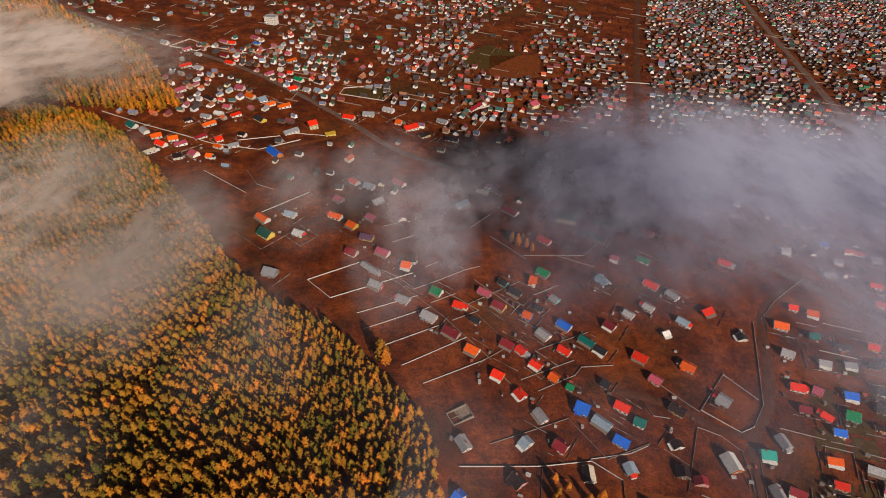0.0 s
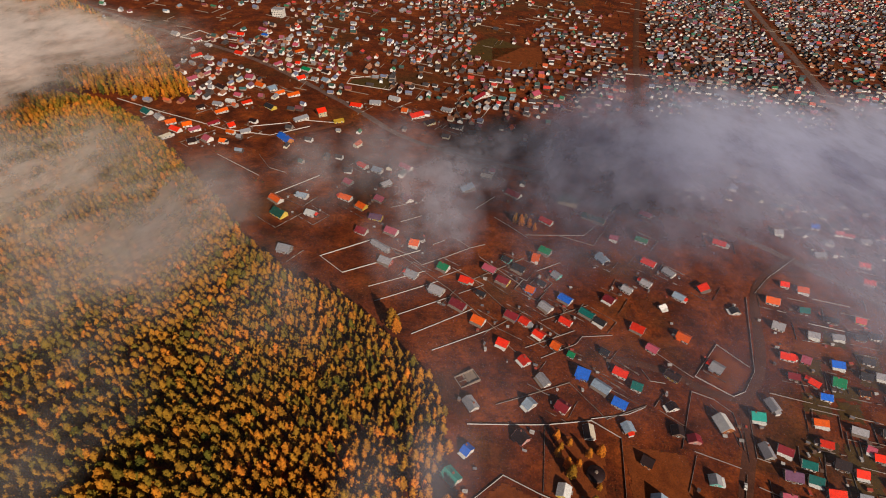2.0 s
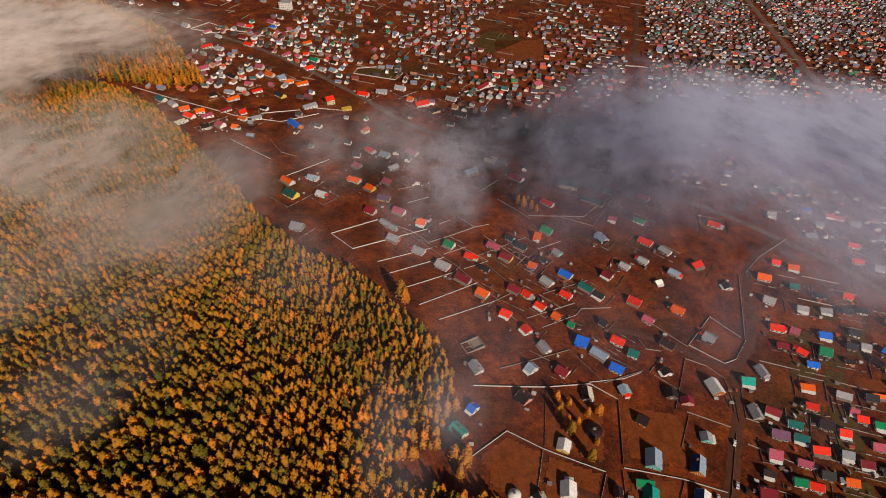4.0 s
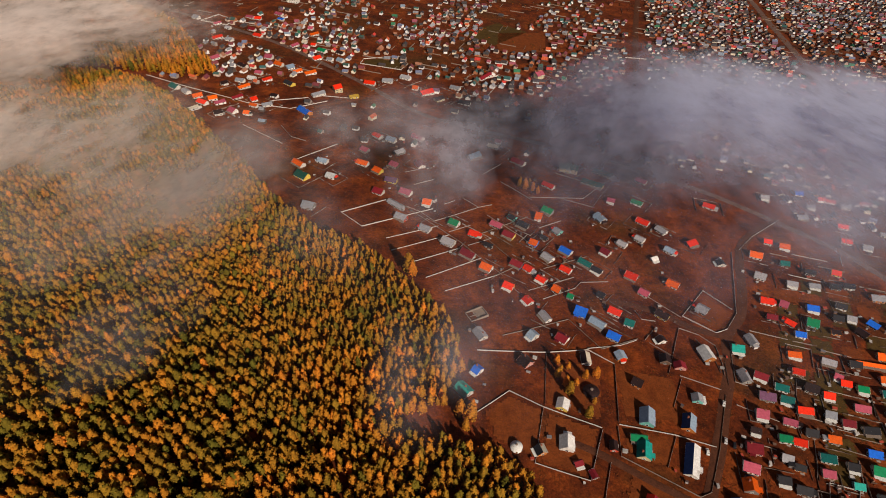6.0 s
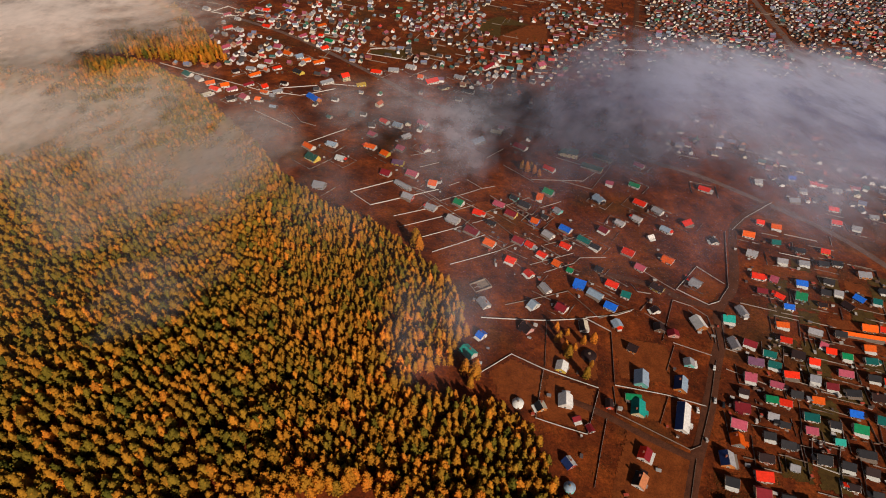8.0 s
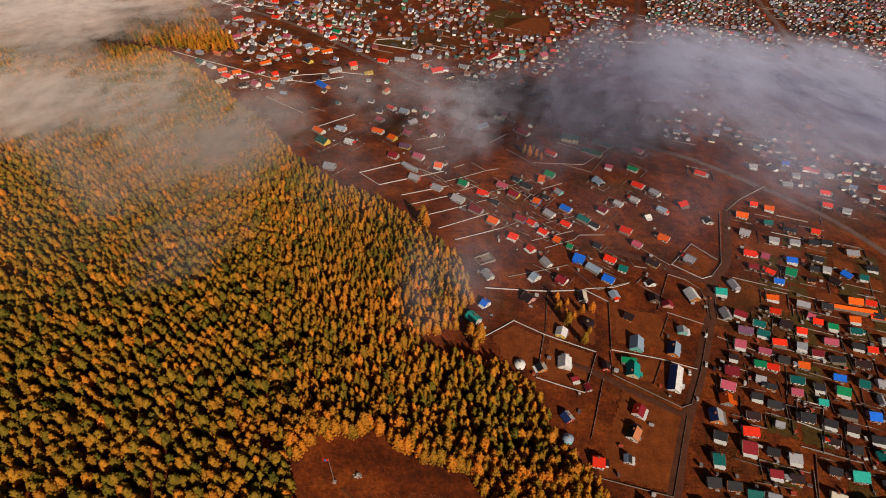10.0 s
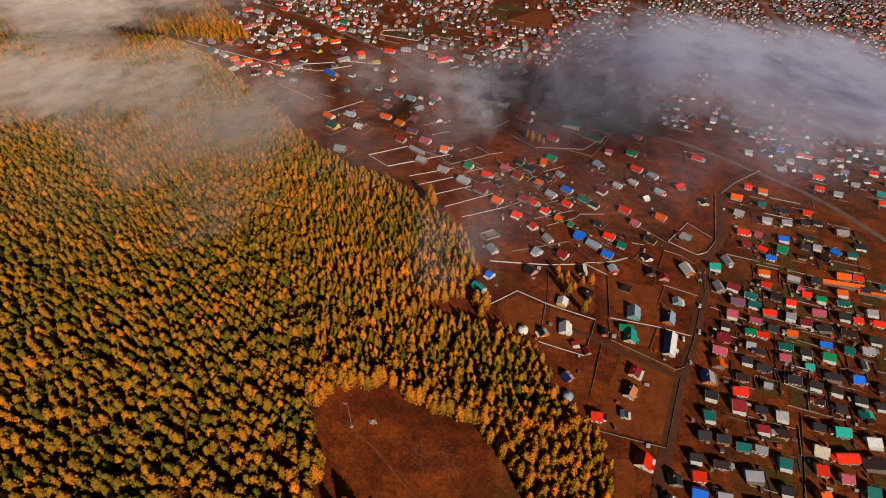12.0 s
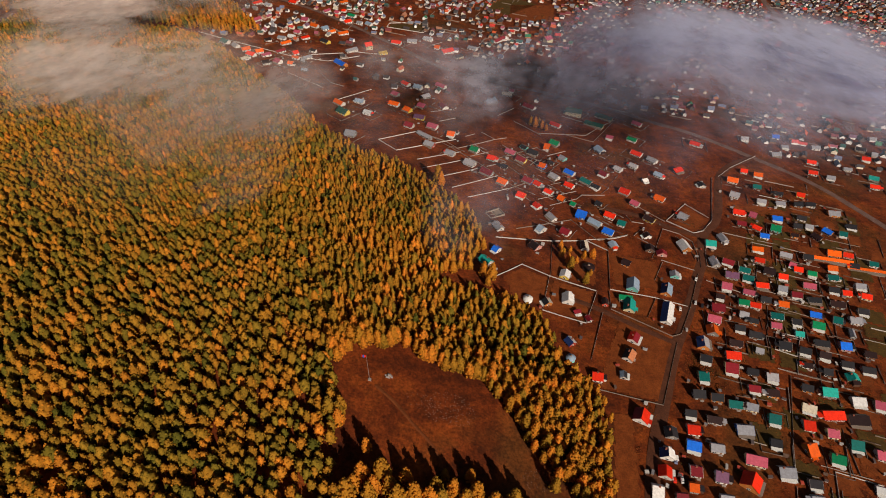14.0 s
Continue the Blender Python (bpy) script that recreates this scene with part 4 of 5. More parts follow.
cottage(10.2, 387.1, -20, 10.0, 4.6, "D", "w")
cottage(85.0, 461.6, 36, 8.5, 6.1, "P", "c", 2)


# ---- fences ----
PANEL = {}
POST = {}
for fence_kind, fence_mat in (("grey", BOARD), ("white", WHITEBOARD), ("pale", PALEBOARD)):
    PANEL[fence_kind] = boxes_mesh("panel", [(0, 1, -0.02, 0.02, 0.05, 0.85), (0, 1, -0.04, 0.04, 0.8, 0.9), (0, 1, -0.04, 0.04, 0.15, 0.24),
                                             (0.31, 0.34, -0.04, 0.04, 0.0, 0.95), (0.64, 0.67, -0.04, 0.04, 0.0, 0.95)], fence_mat)
    POST[fence_kind] = boxes_mesh("post", [(-0.07, 0.07, -0.07, 0.07, -0.6, 1.0), (-0.09, 0.09, -0.09, 0.09, 1.0, 1.06)], fence_mat)


def fence(pts, kind="grey", tall=1.0, step=4.5):
    label = "long whitewashed plank fence round a yard" if kind == "white" else "weathered grey plank fence between plots"
    f = tagged(new("fence"), label, "fence", "plot fences")
    x0, y0 = pts[0]
    tall *= 0.66
    f.matrix_basis = pose(x0, y0, height(x0, y0))
    for (ax, ay), (bx, by) in zip(pts[:-1], pts[1:]):
        n = max(1, round(math.hypot(bx - ax, by - ay) / step))
        for k in range(n):
            px, py = ax + (bx - ax) * k / n, ay + (by - ay) * k / n
            qx, qy = ax + (bx - ax) * (k + 1) / n, ay + (by - ay) * (k + 1) / n
            z0, z1 = height(px, py), height(qx, qy)
            d = Vector((qx - px, qy - py, z1 - z0))
            m = Matrix.Translation((px - x0, py - y0, z0 - height(x0, y0))) @ d.to_track_quat("X", "Z").to_matrix().to_4x4()
            put("panel", PANEL[kind], f, m @ Matrix.Diagonal((d.length, 1, tall, 1)))
            put("post", POST[kind], f, Matrix.Translation((px - x0, py - y0, z0 - height(x0, y0))) @ Matrix.Diagonal((1, 1, tall, 1)))


fence([(7, 110), (23, 111), (40, 112), (61, 115), (72, 107)], "white", 1.25)
fence([(72, 107), (66, 75)], "grey", 1.2)
fence([(61, 116), (78, 119), (87, 123)], "white", 0.9)
fence([(5, 75), (20, 88), (34, 81), (58, 72)], "white", 1.1)
fence([(34, 80), (27, 54), (48, 48), (58, 71)], "white", 1.1)
fence([(40, 111), (35, 82)], "grey", 0.9)
fence([(58, 56), (46, 25)], "pale", 0.9)
fence([(-259, 397), (-221, 380), (-187, 367), (-165, 358), (-130, 353), (-104, 372)], "white", 1.2, 9.0)
fence([(-148, 365), (-120, 376), (-114, 366)], "white", 1.1, 9.0)
fence([(-117, 382), (-85, 381)], "white", 1.1, 9.0)
fence([(-158, 320), (-124, 296)], "white", 1.0, 9.0)
fence([(-131, 324), (-120, 307), (-108, 302)], "pale", 1.0, 9.0)
fence([(-112, 273), (-85, 301)], "white", 1.0, 9.0)
fence([(66, 74), (89, 70), (105, 65)], "white", 1.0)
fence([(89, 69), (81, 55)], "grey")
fence([(65, 73), (63, 59), (90, 43), (95, 45), (106, 64), (120, 92)], "grey", 1.1)
fence([(168, 200), (148, 146), (138, 134), (131, 131), (117, 142), (136, 163), (147, 149)], "white", 1.2)
fence([(174, 203), (189, 218), (217, 239)], "white", 1.1)
fence([(-43, 234), (-71, 216), (-57, 203), (-15, 226)], "white", 1.2)
for plot_line in ([(-42, 193), (-12, 208)], [(-38, 182), (-5, 200)], [(-27, 172), (1, 188)], [(-18, 160), (13, 180)], [(-8, 150), (21, 166)]):
    fence(plot_line, "white", 0.9)
for plot_line in ([(-35, 229), (1, 194), (24, 166)], [(14, 203), (36, 173), (51, 156)], [(14, 203), (45, 224)], [(21, 166), (40, 180)],
                  [(48, 174), (75, 187)], [(20, 121), (55, 135)], [(55, 135), (68, 116), (88, 124)], [(118, 126), (123, 116), (123, 105)],
                  [(68, 249), (90, 240), (120, 288)], [(160, 67), (172, 63)], [(183, 63), (177, 49), (183, 45)], [(140, 23), (125, -10)],
                  [(43, 9), (73, 2), (91, 39)], [(148, -10), (145, -26)], [(164, 46), (152, 17), (176, 11)]):
    fence(plot_line)
for plot_line in ([(-14, 213), (-1, 221), (14, 231), (23, 235)], [(14, 231), (4, 241)], [(6, 191), (20, 199)], [(-5, 203), (8, 211)],
                  [(19, 223), (39, 202), (45, 192)], [(51, 213), (66, 222)], [(31, 264), (40, 255), (50, 244)],
                  [(49, 247), (86, 250), (101, 267), (119, 285)], [(72, 281), (100, 267)], [(-28, 253), (-15, 261)],
                  [(19, 272), (33, 288)], [(3, 212), (20, 199)], [(-35, 268), (-25, 273)], [(-8, 232), (-1, 237)],
                  [(-32, 227), (-23, 222), (-14, 213)], [(37, 155), (64, 168)], [(46, 173), (56, 164)],
                  [(44, 149), (63, 159), (67, 164), (83, 166)], [(25, 161), (32, 152)], [(123, 87), (139, 79)], [(150, 85), (146, 73)],
                  [(167, 97), (163, 84), (165, 76)], [(149, 84), (162, 79), (170, 76)], [(125, 67), (131, 65)],
                  [(150, 70), (145, 58), (142, 53)], [(182, 123), (196, 119)], [(102, 100), (93, 84)], [(150, 134), (168, 129)],
                  [(166, 126), (161, 116)], [(165, 126), (177, 123), (172, 111)], [(149, 106), (146, 99)], [(159, 103), (154, 93)],
                  [(135, 124), (132, 114), (128, 100), (133, 98)], [(112, 133), (121, 129), (127, 122), (126, 111), (124, 103)],
                  [(112, 133), (97, 103)], [(102, 102), (119, 95)], [(102, 156), (112, 145), (116, 141)],
                  [(92, 144), (94, 138), (101, 137)]):
    fence(plot_line, "pale", 0.95, 8.0)
fence([(146, 51), (157, 48), (149, 35), (140, 39), (146, 51)], "white", 1.1)
fence([(152, -30), (135, -25), (130, -37)], "white", 1.1)
fence([(-263, 546), (-252, 570), (-227, 554), (-235, 539), (-263, 546)], "white", 1.6)
fence([(-227, 554), (-186, 542), (-159, 572)], "white", 1.4)
fence([(-87, 461), (-85, 474), (-52, 488), (-42, 470), (-48, 453), (-87, 461)], "white", 1.3)
fence([(10, 427), (14, 405), (30, 405), (44, 439)], "white", 1.2)
fence([(10, 433), (45, 457)], "white", 2.2)
fence([(191, 540), (226, 540)], "white", 1.6)


def plot_grid():
    """Low plank fences along the two directions in which the plots are laid out."""
    r = random.Random(9)
    u, v = Vector((0.966, -0.26)), Vector((0.38, 0.925))
    for _ in range(170):
        a = Vector((r.uniform(95, 255), r.uniform(-52, 215)))
        if a.x < 100 + 0.42 * a.y + 6 or a.x > 262 - 0.5 * max(0, a.y - 142):
            continue
        d, n = (u, r.choice((2, 3, 4))) if r.random() < 0.5 else (v, r.choice((2, 3, 4)))
        b = a + d * 5.0 * n
        mids = [a.lerp(b, k / 8) for k in range(9)]
        if min(math.hypot(m.x - x, m.y - y) - s * 0.56 for m in mids for x, y, s in TAKEN) < 0:
            continue
        fence([(a.x, a.y), (b.x, b.y)], "white" if r.random() < 0.15 else r.choice(("grey", "pale")), r.uniform(0.8, 1.2))


plot_grid()


# ---- single things ----
def flagpole(x, y):
    f = tagged(new("flagpole"), "tall weathered flagpole flying a red and blue flag", "flagpole")
    f.matrix_basis = pose(x, y, height(x, y))
    b = bmesh.new()
    bmesh.ops.create_cone(b, cap_ends=True, segments=10, radius1=0.10, radius2=0.05, depth=15.6, matrix=Matrix.Translation((0, 0, 7.8)))
    me = bpy.data.meshes.new("pole")
    b.to_mesh(me)
    b.free()
    me.materials.append(BOARD)
    put("pole", me, f)
    put("base", boxes_mesh("base", [(-0.6, 0.6, -0.6, 0.6, -0.4, 0.35), (-0.4, 0.4, -0.4, 0.4, 0.35, 0.6)], STONE), f)
    for k, (name, mat) in enumerate((("red_stripe", ROOFS["R"]), ("blue_stripe", ROOFS["B"]), ("red_stripe", ROOFS["R"]))):
        vs, fs = [], []
        for i in range(5):
            u = -(k + i / 4) * 0.62 - 0.08
            yy = 0.22 * math.sin(u * 2.2)
            for z in (14.3, 15.5):
                vs += [(u, yy - 0.03, z), (u, yy + 0.03, z)]
            if i:
                o = 4 * (i - 1)
                fs += [(o, o + 4, o + 6, o + 2), (o + 1, o + 3, o + 7, o + 5), (o + 2, o + 6, o + 7, o + 3), (o, o + 1, o + 5, o + 4)]
        put(name, mesh_of(name, vs, fs, [mat]), f)


flagpole(-50.5, -7)


def rubble(name, x, y, radius, count, size, label, category, kind=""):
    r = random.Random(int(x * 7 + y))
    b = bmesh.new()
    for _ in range(count):
        d = radius * math.sqrt(r.random())
        t = r.uniform(0, 6.28)
        px, py = x + d * math.cos(t), y + d * math.sin(t) * 0.7
        s = size * r.uniform(0.5, 1.4)
        hill = max(0, 1 - d / radius) * size * 2.2 if not kind else 0
        m = Matrix.Translation((px, py, height(px, py) + hill + s * 0.25)) @ Euler((r.random() * 6, r.random() * 6, r.random() * 6)).to_matrix().to_4x4()
        bmesh.ops.create_icosphere(b, subdivisions=1, radius=s, matrix=m @ Matrix.Diagonal((1, r.uniform(0.6, 1), r.uniform(0.5, 0.9), 1)))
    me = bpy.data.meshes.new(name)
    b.to_mesh(me)
    b.free()
    me.materials.append(FLINT if kind else STONE)
    tagged(put(name, me), label, category, kind=kind)


rubble("stone_cairn", -43.5, -3.5, 1.5, 46, 0.36, "heap of pale stones in a clearing", "cairn")
rubble("scattered_stones", -20, -13, 11, 240, 0.15, "pale stones strewn over a grassy clearing", "stones", "stuff")
rubble("scattered_stones", -31, -12, 6, 40, 0.12, "few pale stones on brown grass", "stones", "stuff")
rubble("scattered_stones", 14, -37, 7, 80, 0.13, "pale stones beside a forest track", "stones", "stuff")


def yurt(x, y, radius, wall_mat, roof_mat, label):
    c = tagged(new("yurt"), label, "yurt")
    c.matrix_basis = pose(x, y, height(x, y))
    n = 20
    ring = [(math.cos(2 * math.pi * k / n), math.sin(2 * math.pi * k / n)) for k in range(n)]
    def lathe(name, prof, mat):
        vs = [(r * a, r * b, z) for r, z in prof for a, b in ring]
        fs = [(o * n + k, o * n + (k + 1) % n, (o + 1) * n + (k + 1) % n, (o + 1) * n + k) for o in range(len(prof) - 1) for k in range(n)]
        fs.append(tuple(range((len(prof) - 1) * n, len(prof) * n)))
        put(name, mesh_of(name, vs, fs, [mat], True), c)
    lathe("wall", [(radius, -0.6), (radius, 1.6)], wall_mat)
    lathe("roof", [(radius * 1.06, 1.5), (radius * 0.98, 1.75), (radius * 0.6, 2.35), (radius * 0.2, 2.75)], roof_mat)
    lathe("crown_ring", [(radius * 0.22, 2.65), (radius * 0.2, 2.95), (radius * 0.1, 3.0)], BOARD)
    put("door", DOOR, c, pose(0, -radius - 0.03, 0) @ Matrix.Diagonal((0.72, 1, 0.72, 1)))


yurt(20, 60, 2.4, FELT, FELT, "round white felt yurt beside the forest edge")
yurt(57, 90, 3.5, WALLS["b"], ROOFS["K"], "large round brown yurt in a fenced yard")
yurt(36, 24, 2.2, WALLS["t"], ROOFS["I"], "small pale blue round tent by the trees")


def car(x, y, heading, paint, label):
    c = tagged(new("car"), label, "car", "parked cars")
    c.matrix_basis = pose(x, y, height(x, y) + 0.40, 0, 0, heading) @ Matrix.Diagonal((0.72, 0.72, 0.72, 1))
    vs = []
    prof = [(-2.1, 0.15, 0.8), (-2.1, 0.7, 0.8), (-1.5, 0.85, 0.82), (-1.1, 1.4, 0.68), (0.5, 1.42, 0.68), (1.15, 0.9, 0.82), (2.0, 0.75, 0.8), (2.1, 0.15, 0.78)]
    for x0, z, wd in prof:
        vs += [(x0, -wd, z), (x0, wd, z)]
    n = len(prof)
    fs = [(2 * k, 2 * k + 2, 2 * k + 3, 2 * k + 1) for k in range(n - 1)] + [(2 * n - 2, 0, 1, 2 * n - 1)]
    fs += [tuple(2 * k for k in reversed(range(n))), tuple(2 * k + 1 for k in range(n))]
    put("body", mesh_of("body", vs, fs, [paint]), c)
    put("windscreen", boxes_mesh("windscreen", [(0.55, 1.0, -0.66, 0.66, 0.98, 1.3)], GLASS), c)
    put("rear_window", boxes_mesh("rear_window", [(-1.45, -1.08, -0.66, 0.66, 0.98, 1.3)], GLASS), c)
    b = bmesh.new()
    bmesh.ops.create_cone(b, cap_ends=True, segments=14, radius1=0.33, radius2=0.33, depth=0.22)
    me = bpy.data.meshes.new("wheel")
    b.to_mesh(me)
    b.free()
    me.materials.append(GLASS)
    for wx in (-1.3, 1.3):
        for wy in (-0.74, 0.74):
            put("wheel", me, c, pose(wx, wy, 0.02, 90))


car(100, 62.5, 78, FRAME, "white car parked beside a long house")
car(110, 68, 70, STEEL, "silver car standing on a dirt lane")
car(113, 66, 70, ROOFS["D"], "dark car parked by a fence")
car(70, -24, 80, ROOFS["N"], "dark blue car parked beside a cottage")
car(67, -32, 85, ROOFS["R"], "red car parked beside a cottage")
car(70, -32, 85, STEEL, "silver car parked beside a cottage")
car(117, 87, 65, FRAME, "white car on a dirt lane")


def flat_block(x, y, heading):
    """White building of four storeys with a flat roof."""
    c = tagged(new("apartment_block"), "white four-storey block with a flat roof", "building")
    c.matrix_basis = pose(x, y, height(x, y), 0, 0, heading)
    put("wall", boxes_mesh("wall", [(-6.5, 6.5, -4, 4, -1.5, 8.4)], WALLS["w"]), c)
    put("roof", boxes_mesh("roof", [(-6.7, 6.7, -4.2, 4.2, 8.4, 8.6), (-6.7, 6.7, -4.2, -4.0, 8.6, 9.0), (-6.7, 6.7, 4.0, 4.2, 8.6, 9.0)], ROOFS["G"]), c)
    for s in range(4):
        for k in range(6):
            add_window(c, -5.4 + 2.16 * k, -4.02, 1.2 + 2.05 * s, 0)


flat_block(-186, 640, -12)
for bx, by in ((-33, 559), (-11, 556), (-21, 590), (6, 572), (35, 615), (28, 591), (3, 603), (14, 585)):
    cottage(bx, by, 64, 10, 5, "G", "r", 1, "row of red cabins")
cottage(208, 113, -13, 24, 2.2, "O", "o", 1, "long sheds")
cottage(226, 106, -13, 20, 1.8, "O", "o", 1, "long sheds")


def ruin(x, y):
    parts = [(-5, 5, -3.4, -3.0, -0.5, 1.0), (-5, -4.6, -3.0, 3.4, -0.5, 0.8), (4.6, 5, -3.0, 3.4, -0.5, 0.9), (-4.6, 4.6, 3.0, 3.4, -0.5, 1.1),
             (-0.2, 0.2, -3.0, 3.0, -0.5, 0.6), (-4.6, -0.2, 0, 0.3, -0.5, 0.5), (-4.6, 4.6, -3.0, 3.0, -0.6, 0.12)]
    r = tagged(put("foundation", boxes_mesh("foundation", parts, BOARD)), "unfinished grey house foundation without a roof", "foundation")
    r.matrix_basis = pose(x, y, height(x, y), 0, 0, 28)


ruin(8, 134)


# ---- fields and yards ----
BARE = [(148, 860), (300, 910), (229, 682), (121, 663), (60, 600), (112, 610), (102, 536), (50, 524), (30, 640)]


def field(name, poly, mat, label, lift=0.14):
    """A patch of other growth, lying on the ground."""
    xs, ys = [p[0] for p in poly], [p[1] for p in poly]
    step = max(1.2, (max(xs) - min(xs)) / 60)
    gx, gy = np.meshgrid(np.arange(min(xs), max(xs) + step, step), np.arange(min(ys), max(ys) + step, step))
    ok = inside(poly, gx + step / 2, gy + step / 2)
    ids, vs, fs = {}, [], []

    def corner(j, i):
        if (j, i) not in ids:
            x, y = gx[0, 0] + i * step, gy[0, 0] + j * step
            jx, jy = noise.noise(Vector((x * 0.3, y * 0.3, 1))), noise.noise(Vector((x * 0.3, y * 0.3, 5)))
            x, y = x + jx * step * 0.5, y + jy * step * 0.5
            ids[(j, i)] = len(vs)
            vs.append((x, y, height(x, y) + lift))
        return ids[(j, i)]

    for j, i in zip(*np.nonzero(ok)):
        fs.append((corner(j, i), corner(j, i + 1), corner(j + 1, i + 1), corner(j + 1, i)))
    if fs:
        tagged(put(name, mesh_of(name, vs, fs, [mat], True)), label, "field", kind="structure")


LAWN = road_material("olive_grass", (0.048, 0.024, 0.006), (0.092, 0.054, 0.011))
TILLED = road_material("tilled_soil", (0.110, 0.024, 0.005), (0.220, 0.054, 0.010))
field("field_bare", [(55, 589), (112, 603), (102, 536), (50, 524)], TILLED, "bare orange tilled field beside houses")
field("field_grass", [(12, 575), (58, 626), (90, 600), (48, 545)], LAWN, "olive green fenced meadow")
field("field_oval", [(-85, 462), (-83, 472), (-53, 486), (-44, 470), (-49, 455)], LAWN, "olive green grass inside an oval fence")
field("field_yard", [(46, 10), (72, 4), (88, 38), (66, 52)], TILLED, "bare orange earth in a fenced field")
field("field_yard", [(36, 84), (58, 76), (64, 104), (44, 108)], TILLED, "bare orange earth in a fenced yard")
field("field_yard", [(122, 140), (134, 134), (146, 146), (136, 160)], TILLED, "bare orange earth in a walled yard")
field("field_yard", [(9, 76), (20, 85), (33, 79), (27, 57), (12, 64)], TILLED, "bare orange earth in a fenced yard")
field("field_yard", [(36, 78), (56, 71), (47, 50), (30, 55)], TILLED, "bare orange earth in a fenced yard")
field("field_yard", [(68, 72), (88, 68), (81, 56), (67, 61)], TILLED, "bare orange earth in a fenced yard")
field("field_yard", [(72, 104), (98, 100), (95, 76), (70, 79)], TILLED, "bare orange earth in a fenced yard")
field("field_slope", [(50, -4), (58, -4), (48, -60), (38, -60)], TILLED, "bare orange slope beside the forest")


def plots():
    """Fenced plots east of the lane: some grassed over, some dug, the rest left as pasture."""
    r = random.Random(17)
    u, v = Vector((0.966, -0.26)), Vector((0.38, 0.925))
    origin = Vector((118, 40))
    for i in range(-2, 10):
        for j in range(-9, 13):
            c = origin + u * 14.5 * i + v * 12.5 * j
            if c.x < 108 + 0.42 * c.y or c.x > 262 - 0.5 * max(0, c.y - 142) or c.y < -56:
                continue
            pick = r.random()
            if pick < 0.5:
                a, b = u * r.uniform(5.2, 6.6), v * r.uniform(4.6, 5.8)
                poly = [tuple(c + a * p + b * q) for p, q in ((-1, -1), (1, -1), (1, 1), (-1, 1))]
                if pick < 0.36:
                    field("field_plot", poly, LAWN, "olive green grassed plot among cottages", 0.16)
                else:
                    field("field_plot", poly, TILLED, "dug orange earth of a garden plot", 0.16)


plots()


def bushes():
    """Low dry shrubs in the yards and along fences."""
    rng = np.random.default_rng(31)
    tet = np.array([(1, 1, 1), (1, -1, -1), (-1, 1, -1), (-1, -1, 1)], float)
    vs, ts = [], []
    taken = np.array(TAKEN)
    thickets = ((126, 38, 5), (112, 33, 4), (102, 22, 4), (96, 12, 4), (150, 8, 4), (132, 140, 4), (214, 190, 6), (98, 30, 3), (172, 20, 4), (190, 160, 5))
    for step in range(5400):
        far = rng.random() < 0.42
        if step < 500:
            tx, ty, tr = thickets[step % len(thickets)]
            far, x, y = False, rng.normal(tx, tr), rng.normal(ty, tr * 0.7)
        elif far:
            x, y = rng.uniform(-260, 520), rng.uniform(280, 900)
        elif rng.random() < 0.62:
            y = rng.uniform(-50, 200)
            x = rng.uniform(96 + 0.42 * y, 262)
        else:
            x, y = rng.uniform(20, 130), rng.uniform(-30, 260)
        if (step >= 500 and noise.noise(Vector((x * 0.05, y * 0.05, 3))) < -0.02) or inside(FOREST, np.array([x]), np.array([y]))[0] or inside(FAR_WOOD, np.array([x]), np.array([y]))[0]:
            continue
        if (np.hypot(taken[:, 0] - x, taken[:, 1] - y) - taken[:, 2] * 0.5).min() < 0.6:
            continue
        for _ in range(int(rng.integers(6, 15))):
            s = rng.uniform(0.08, 0.24) * (2.8 if far else 1.0)
            c = np.array((x + rng.normal(0, 1.0), y + rng.normal(0, 1.0), 0))
            c[2] = height(c[0], c[1]) + s * 0.5
            q = np.array(Euler(rng.uniform(0, 6.28, 3)).to_matrix())
            o = len(vs)
            vs += [tuple(c + s * 0.8 * (q @ p)) for p in tet]
            ts += [(o, o + 1, o + 2), (o, o + 3, o + 1), (o, o + 2, o + 3), (o + 1, o + 3, o + 2)]
    scrub = island_material("dry_scrub", [(0.20, 0.05, 0.010), (0.26, 0.065, 0.010), (0.10, 0.040, 0.010), (0.07, 0.045, 0.010), (0.22, 0.050, 0.008)], 0.95)
    tagged(put("dry_bushes", big_mesh("dry_bushes", vs, ts, scrub)), "low rust-brown dry bushes in the yards", "bushes", kind="stuff")


bushes()


